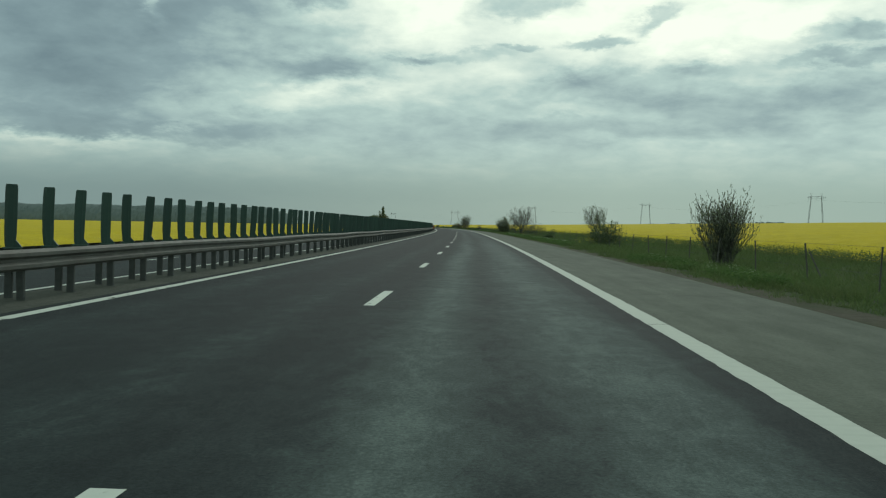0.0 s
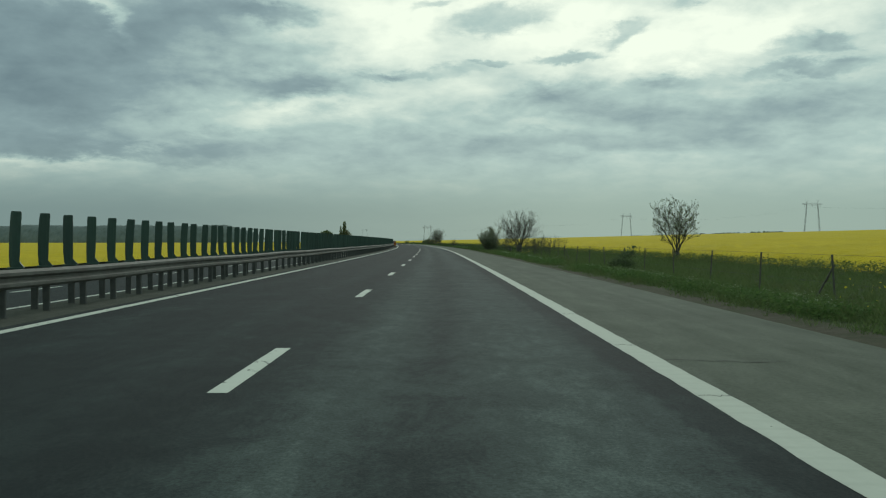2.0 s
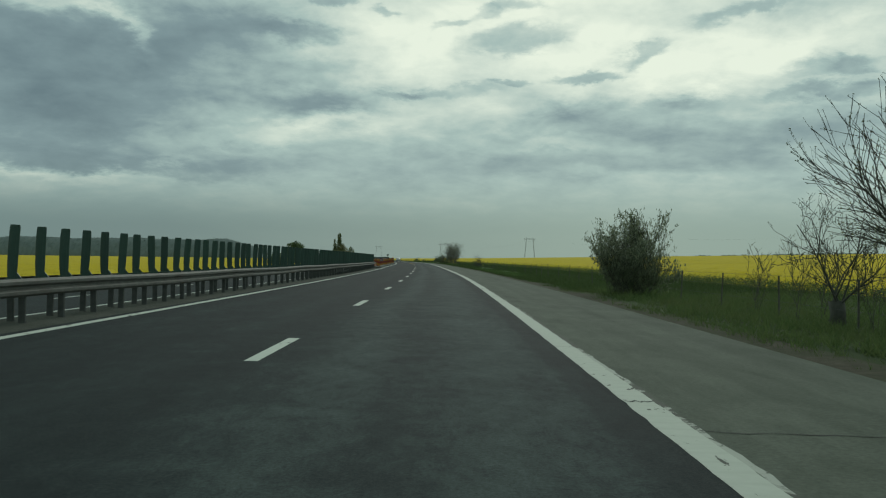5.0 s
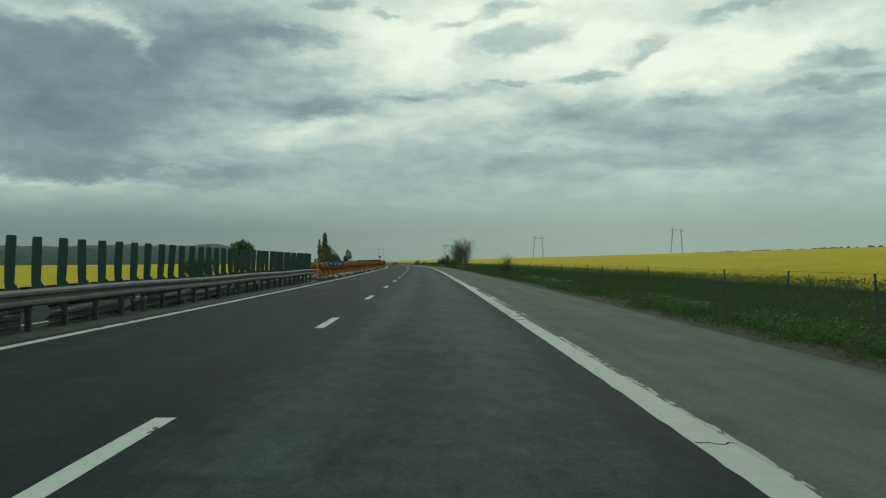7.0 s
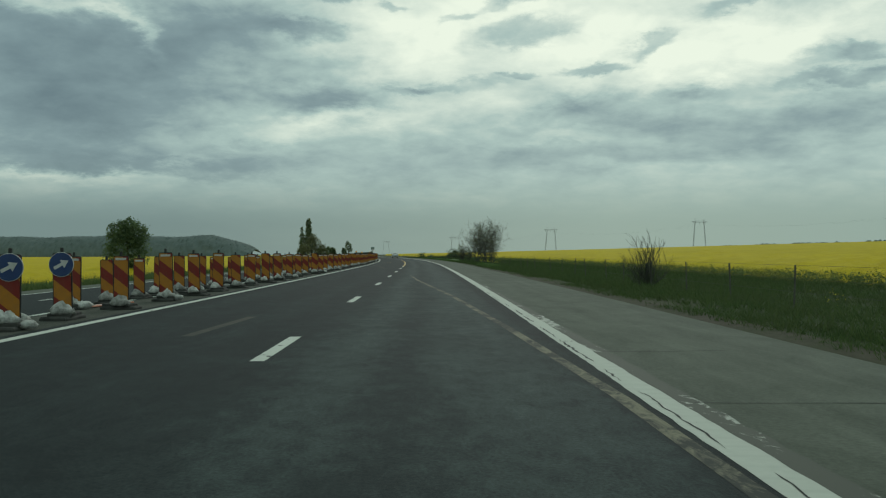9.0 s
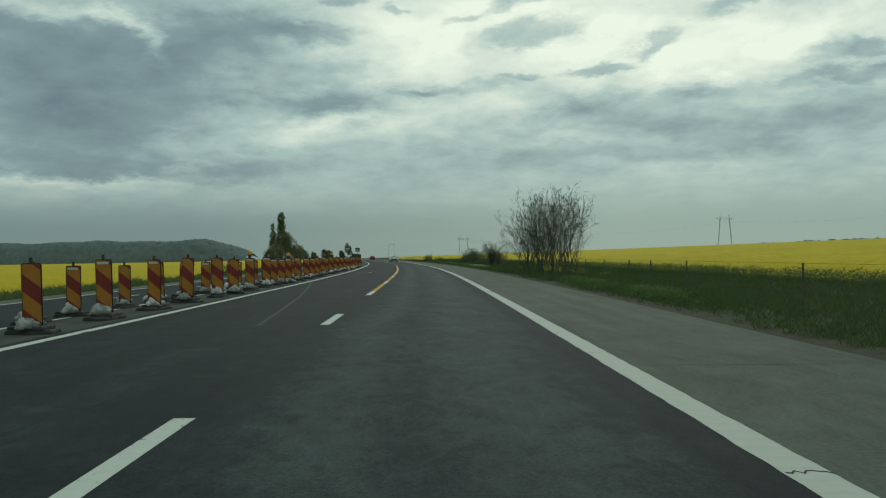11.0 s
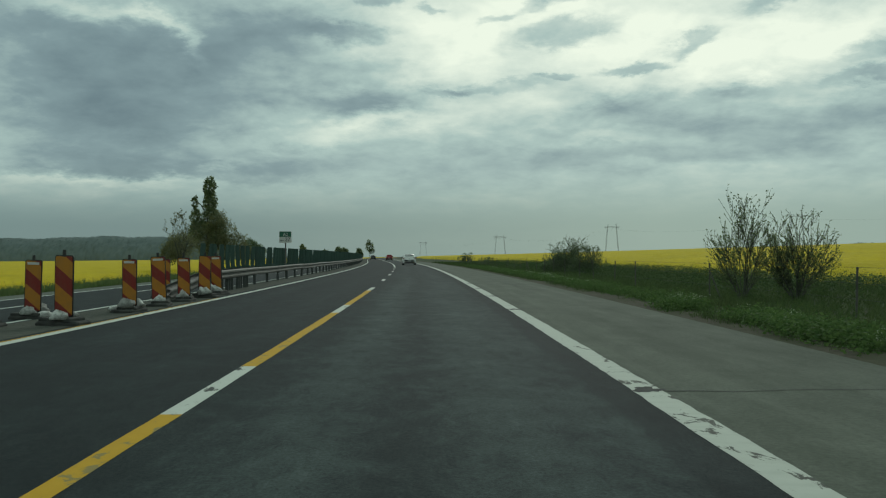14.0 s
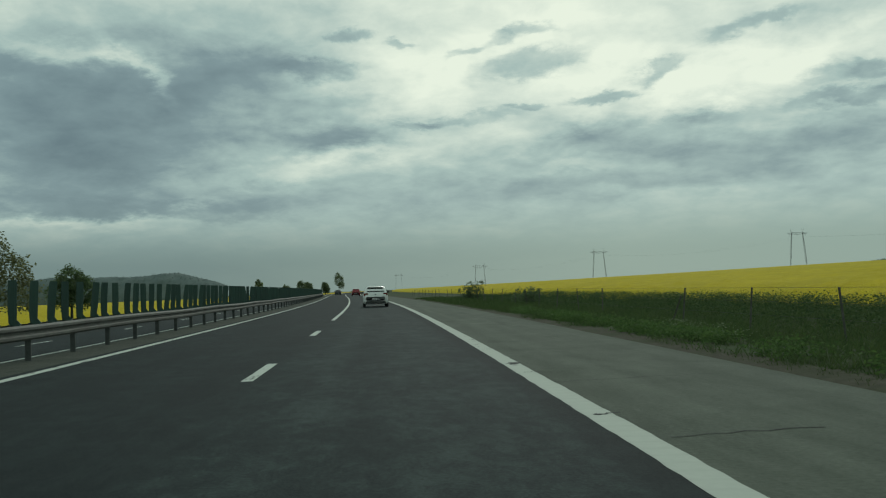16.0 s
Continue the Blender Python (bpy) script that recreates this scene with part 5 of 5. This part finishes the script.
def beacon(s, u, sign=None, lamp=False, lean=0.0, scale=1.0):
    label = WORDS + (" carrying a round blue arrow sign" if sign else " with an amber lamp on top" if lamp else " tipped askew" if abs(lean) > 8 else " weighed by sandbags")
    m = at(s, u, opposite(u) + 0.001, dice.uniform(-14, 10), 0.0, scale)
    t = thing("warning_beacon", label, "traffic beacon", "beacons in the median gap", m=m)
    tip = pose(0, 0, 0, 0, lean + dice.uniform(-2.0, 2.0), 0)
    part("panel", plate_mesh, t, "", tip)
    part("frame", rim_mesh, t, "", tip @ pose(0, 0.012, 0))
    if dice.random() < 0.7:
        part("name_strip", strip_mesh, t, "white reflective strip", tip)
    part("lug", knob_mesh, t, "", tip)
    part("rubber_foot", dice.choice((foot_mesh, foot_mesh2)), t, "dusty black rubber foot")
    if sign:
        d = part("sign", ring_mesh, t, "round blue sign with a white arrow", tip @ pose(0, -0.03, -0.13))
        part("disc", disc_mesh, d, "", pose(0, -0.003, 0))
        part("arrow", arrows[sign], d)
    if lamp:
        c = part("lamp", lamp_body, t, "amber warning lamp", tip)
        part("lens", lamp_lens, c)
    for k in range(dice.choice((1, 2, 2, 3))):
        ob = new("sandbag", dice.choice(drapes) if k < 2 else dice.choice(bags))
        place = ((dice.uniform(-0.05, 0.05), -0.17), (dice.uniform(-0.1, 0.1), 0.19), (dice.choice((-0.3, 0.3)), -0.08))[k]
        ob.matrix_basis = m @ pose(place[0], place[1] + dice.uniform(-0.03, 0.03), 0.10 if k < 2 else 0.03, dice.uniform(-6, 6), dice.uniform(-6, 6), dice.uniform(-35, 35)) @ Matrix.Scale(dice.uniform(0.68, 1.02), 4)
        tagged(ob, "dirty white sandbag slumped on a beacon's foot", "sandbag", "sandbags on the beacons")


SIGNS = {246.8: -38, 249.6: 28, 250.9: -38, 252.6: 28, 256.1: 28, 258.3: 28}
near_row = [243.2, 244.9, 246.8, 249.6, 250.9, 252.6, 254.0, 256.1, 258.3, 261.3, 264.7, 267.4, 270.3, 273.0, 275.6, 278.5] + [278.5 + 3.24 * k for k in range(1, 14)]
near_row += [323.9, 326.1, 328.9, 332.7, 334.7, 336.6, 338.4, 342.2, 345.4, 348.6, 351.5, 355.4, 360.8, 365.9, 370.8, 375.6, 379.6, 381.5, 385.3, 389.8, 393.0, 396.6, 399.0, 401.2, 403.2, 405.0]
for s in near_row:
    beacon(s, (-4.60 if s < 246 or s > 392 else -4.78) + dice.uniform(-0.06, 0.06), SIGNS.get(s), s in (328.9, 338.4, 360.8), 0.0, dice.uniform(0.97, 1.05))
far_row = [246.6, 249.0, 252.0, 254.2, 261.4, 263.5, 265.8, 267.6, 269.5, 272.3, 274.1, 277.2] + [277.2 + 2.75 * k + 0.4 * math.sin(k * 2.1) for k in range(1, 17)]
far_row += [324.0, 326.7, 328.3, 330.6, 332.2, 334.2, 335.8, 338.3, 340.0, 342.8, 345.4, 348.0, 350.6, 353.4, 355.4, 356.6, 357.6, 359.0, 360.3, 361.3, 362.6, 365.7, 366.6, 368.5,
            371.0, 373.4, 375.8, 378.0, 380.4, 382.9, 385.2, 386.5, 387.8, 389.5, 391.0, 392.6, 394.7, 403.5]
for s in far_row:
    beacon(s, -5.85 + dice.uniform(-0.04, 0.04), None, s in (249.0, 361.3), -17.0 if s == 387.8 else 0.0, dice.uniform(0.9, 0.98))

dark_bags = [b.copy() for b in bags]
for b in dark_bags:
    b.materials.clear()
    b.materials.append(DARK_SACK)

# water-filled barrier and lying bags at the rail's end
barrier = thing("barrier", "faded orange plastic barrier block beside the beacons", "barrier", m=at(247.6, -5.38, 0.0, 8))
part("body", Shape().box((0.42, 0.95, 0.35), (0, 0, 0.175), 0.05).box((0.26, 0.9, 0.34), (0, 0, 0.50), 0.06).box((0.20, 0.22, 0.12), (0, -0.28, 0.70), 0.04).box((0.20, 0.22, 0.12), (0, 0.28, 0.70), 0.04).mesh("body", ORANGE), barrier)
part("cap", Shape().tube([(0, 0, 0.66), (0, 0, 0.73)], 0.05, 10).mesh("cap", ORANGE), barrier)
for k in range(4):
    ob = new("sandbag", dark_bags[k])
    ob.matrix_basis = at(244.6 + k * 0.55, -5.12 - 0.05 * k, 0.0, 20 * k) @ Matrix.Scale(1.35, 4)
    tagged(ob, "dark dirty sandbag lying in a row on the median", "sandbag", "sandbags in a row")

board_fallen = thing("fallen_board", "orange-red barrier board lying flat on the median", "board", m=at(262.6, -5.5, 0.012, -10, 0))
part("panel", Shape().box((0.22, 1.9, 0.03), (0, 0, 0.02), 0.008).mesh("panel", ORANGE), board_fallen)
part("bar", Shape().box((0.05, 1.9, 0.006), (0.03, 0, 0.038), 0.0).mesh("bar", LABEL), board_fallen)

# old rail pieces heaped between the rails
for k in range(9):
    sh = Shape()
    s0 = 194 + k * 5.2
    tilt = dice.uniform(-0.25, 0.25)
    rings = []
    for q in range(2):
        rings.append([spot(s0 + q * 4.4, -5.17 + (x - 0.04) * 1.2 + tilt * (q - 0.5), 0.02 + z * 0.9 + 0.12 * q * dice.random()) for x, z in WAVE + [(x - 0.01, z) for x, z in WAVE[::-1]]])
    sh.loft(rings)
    tagged(new("scrap_rail", sh.mesh("scrap_rail", POST)), "rusty old guard rail beam lying on the median", "scrap metal", "scrap heaped on the median")
    upper = Shape()
    upper.loft([[spot(s0 + 0.5 + q * 4.3, -5.25 + (x - 0.04) * 1.1 - tilt * (q - 0.5) * 0.4, 0.27 + z * 0.6 + 0.05 * q) for x, z in WAVE + [(x - 0.01, z) for x, z in WAVE[::-1]]] for q in range(2)])
    tagged(new("scrap_rail", upper.mesh("scrap_rail", POST)), "rusty old guard rail beam stacked on another beam", "scrap metal", "scrap heaped on the median")
    for q in range(3):
        ob = new("scrap_post", post_mesh)
        ob.matrix_basis = at(s0 + dice.uniform(0, 4.5), -5.17 + dice.uniform(-0.08, 0.08), 0.05, dice.uniform(0, 360)) @ pose(0, 0, 0.0, dice.uniform(50, 85), 0, 0)
        tagged(ob, "rusty steel post thrown down on the median", "post", "scrap heaped on the median")

# ---- kilometre sign ----
GREEN = material("green_sheeting", speckle((0.006, 0.085, 0.050), (0.010, 0.11, 0.065), 6), 0.4)
km = thing("kilometre_sign", "motorway kilometre sign, green over white, on a steel pole", "road sign", m=at(424.8, -5.45, 0, -8))
part("pole", Shape().tube([(0, 0.04, 0), (0, 0.04, 2.5)], 0.035, 8).mesh("pole", STEEL), km)
board = part("board", rounded_plate(0.68, 0.62, 0.03, 1.95, 0.03).mesh("board", LABEL), km, "white lower field")
part("green_field", rounded_plate(0.66, 0.29, 0.012, 2.27, 0.02).mesh("green_field", GREEN), board, "green upper field", pose(0, -0.014, 0))


def letters(text, size, x, z, mat, parent):
    c = bpy.data.curves.new("text", "FONT")
    c.body, c.size, c.extrude, c.align_x = text, size, 0.002, "CENTER"
    ob = bpy.data.objects.new("text", c)
    me = bpy.data.meshes.new_from_object(ob)
    bpy.data.objects.remove(ob)
    me.materials.clear()
    me.materials.append(mat)
    part("lettering", me, parent, "", pose(x, -0.026, z, 90, 0, 0))


letters("A2", 0.24, 0.02, 2.33, LABEL, board)
letters("km", 0.17, -0.20, 2.04, BLACK, board)
letters("27", 0.30, 0.13, 2.03, BLACK, board)

# ---- cars ----
GLASS = material("dark_glass", lambda n, co: (0.012, 0.016, 0.017), 0.06, spec=0.6)
LENS = material("red_lens", speckle((0.09, 0.010, 0.008), (0.14, 0.014, 0.010), 20), 0.25)
TYRE = material("tyre", speckle((0.012, 0.012, 0.012), (0.025, 0.025, 0.025), 25), 0.85)
ALLOY = material("alloy", speckle((0.25, 0.26, 0.26), (0.36, 0.37, 0.37), 12), 0.35, 0.8)
PLATE = material("plate_white", speckle((0.6, 0.6, 0.58), (0.7, 0.7, 0.68), 30), 0.5)


def lathe(profile, sides, m):
    """Turns (radius, x) points round the x axis."""
    sh = Shape()
    sh.loft([[m @ Vector((x, r * math.cos(q), r * math.sin(q))) for q in (2 * math.pi * k / sides for k in range(sides))] for r, x in profile])
    return sh


def car(label, colour, m, high=1.45):
    t = thing("car", label, "car", "cars on the carriageway", m=m)
    coat = material("car_paint", speckle(colour, [v * 0.93 for v in colour], 2.0, ([v * 0.75 for v in colour], 1.2, 0.25)), 0.28)
    body = Shape()
    rings = []
    for y, hw, zb, zt in ((-2.03, 0.66, 0.45, 0.72), (-2.0, 0.76, 0.34, 0.86), (-1.93, 0.83, 0.26, 0.98), (-1.6, 0.868, 0.21, 1.01), (-0.5, 0.875, 0.19, 1.0), (0.6, 0.875, 0.19, 0.98), (1.0, 0.868, 0.19, 0.95), (1.5, 0.83, 0.20, 0.86), (1.85, 0.74, 0.25, 0.74), (2.0, 0.62, 0.34, 0.62)):
        half = [(hw * 0.86, zb), (hw, zb + 0.12), (hw * 1.005, zb + (zt - zb) * 0.55), (hw * 0.975, zt - 0.08), (hw * 0.90, zt)]
        rings.append([(x, y, z) for x, z in half] + [(-x, y, z) for x, z in half[::-1]])
    body.loft(rings)
    body.f += [tuple(range(10)), tuple(range(len(body.v) - 1, len(body.v) - 11, -1))]
    cabin = []
    k = high / 1.45
    for z, y0, y1, hw in ((0.95, -1.95, 1.05, 0.79), (1.08, -1.88, 0.72, 0.765), (1.25, -1.74, 0.34, 0.70), (1.38, -1.60, 0.02, 0.63), (1.435, -1.48, -0.18, 0.57), (1.45, -1.30, -0.40, 0.48)):
        c = 0.12
        cabin.append([(x, y, z * k if z > 1 else z) for x, y in ((-hw + c, y0), (hw - c, y0), (hw, y0 + c), (hw, y1 - c * 2), (hw - c * 2, y1), (-hw + c * 2, y1), (-hw, y1 - c * 2), (-hw, y0 + c))])
    body.loft(cabin)
    body.f.append(tuple(range(len(body.v) - 8, len(body.v))))
    part("body", body.mesh("body", coat, True), t)
    rear = Shape().put([(-0.60, -1.905, 1.05), (0.60, -1.905, 1.05), (0.55, -1.665, 1.34 * k), (-0.55, -1.665, 1.34 * k)], [(0, 1, 2, 3)])
    rear.put([(-0.60, -1.90, 1.05), (0.60, -1.90, 1.05), (0.55, -1.66, 1.34 * k), (-0.55, -1.66, 1.34 * k)], [(3, 2, 1, 0)])
    part("rear_window", rear.mesh("rear_window", GLASS), t)
    for x in (-1, 1):
        part("side_window", Shape().put([(x * 0.782, -1.45, 1.05), (x * 0.785, 0.45, 1.05), (x * 0.655, -0.12, 1.36 * k), (x * 0.655, -1.35, 1.36 * k)], [(0, 1, 2, 3)]).mesh("side_window", GLASS), t)
        part("tail_lamp", Shape().box((0.26, 0.07, 0.20), (x * 0.655, -1.955, 0.88), 0.03).box((0.05, 0.2, 0.17), (x * 0.805, -1.87, 0.89), 0.02).mesh("tail_lamp", LENS), t, "dark red tail lamp")
        part("mirror", Shape().box((0.19, 0.12, 0.13), (x * 0.95, 0.48, 1.03), 0.03).mesh("mirror", BLACK), t, "black door mirror")
        for y in (-1.24, 1.31):
            wheel = part("wheel", lathe([(0.20, x * 0.69), (0.295, x * 0.69), (0.315, x * 0.72), (0.315, x * 0.86), (0.295, x * 0.885), (0.21, x * 0.885)], 24, pose(0, y, 0.315)).mesh("tyre", TYRE, True), t)
            sh = lathe([(0.21, x * 0.87), (0.20, x * 0.85), (0.03, x * 0.875), (0.001, x * 0.88)], 20, pose(0, y, 0.315))
            for q in range(7):
                sh.box((0.02, 0.04, 0.18), (0, 0, 0.11), 0.0, Matrix.Translation((x * 0.88, y, 0.315)) @ pose(0, 0, 0, q * 360 / 7, 0, 0))
            part("rim", sh.mesh("rim", ALLOY), wheel)
    part("windscreen", Shape().put([(-0.60, 0.86, 1.0), (0.60, 0.86, 1.0), (0.50, 0.10, 1.36 * k), (-0.50, 0.10, 1.36 * k)], [(0, 1, 2, 3)]).mesh("windscreen", GLASS), t)
    part("bumper", Shape().box((1.36, 0.10, 0.16), (0, -1.985, 0.36), 0.04).mesh("bumper", BLACK), t, "black lower bumper")
    number = part("number_plate", Shape().box((0.50, 0.02, 0.11), (0, -2.035, 0.56), 0.005).mesh("number_plate", PLATE), t)
    for x, wd in ((-0.16, 0.08), (-0.03, 0.12), (0.14, 0.14)):
        part("plate_bar", Shape().box((wd, 0.004, 0.06), (x, -2.047, 0.56)).mesh("plate_bar", BLACK), number)
    part("emblem", Shape().tube([(0, -2.0, 0.88), (0, -2.02, 0.88)], 0.055, 16).mesh("emblem", ALLOY), t)
    part("spoiler", Shape().box((1.06, 0.16, 0.04), (0, -1.64, 1.395 * k), 0.015).mesh("spoiler", coat), t)
    part("antenna", Shape().tube([(0, -1.35, 1.43 * k), (0, -1.48, 1.56 * k)], 0.008, 5).mesh("antenna", BLACK), t)
    return t


car("white compact hatchback with dark glass and dark red tail lamps", (0.72, 0.73, 0.70), at(494, 2.05))
car("dark red compact hatchback with dark glass", (0.22, 0.012, 0.018), at(617, 2.0), 1.52)
car("dark grey hatchback in the overtaking lane", (0.025, 0.03, 0.032), at(672, -2.0))
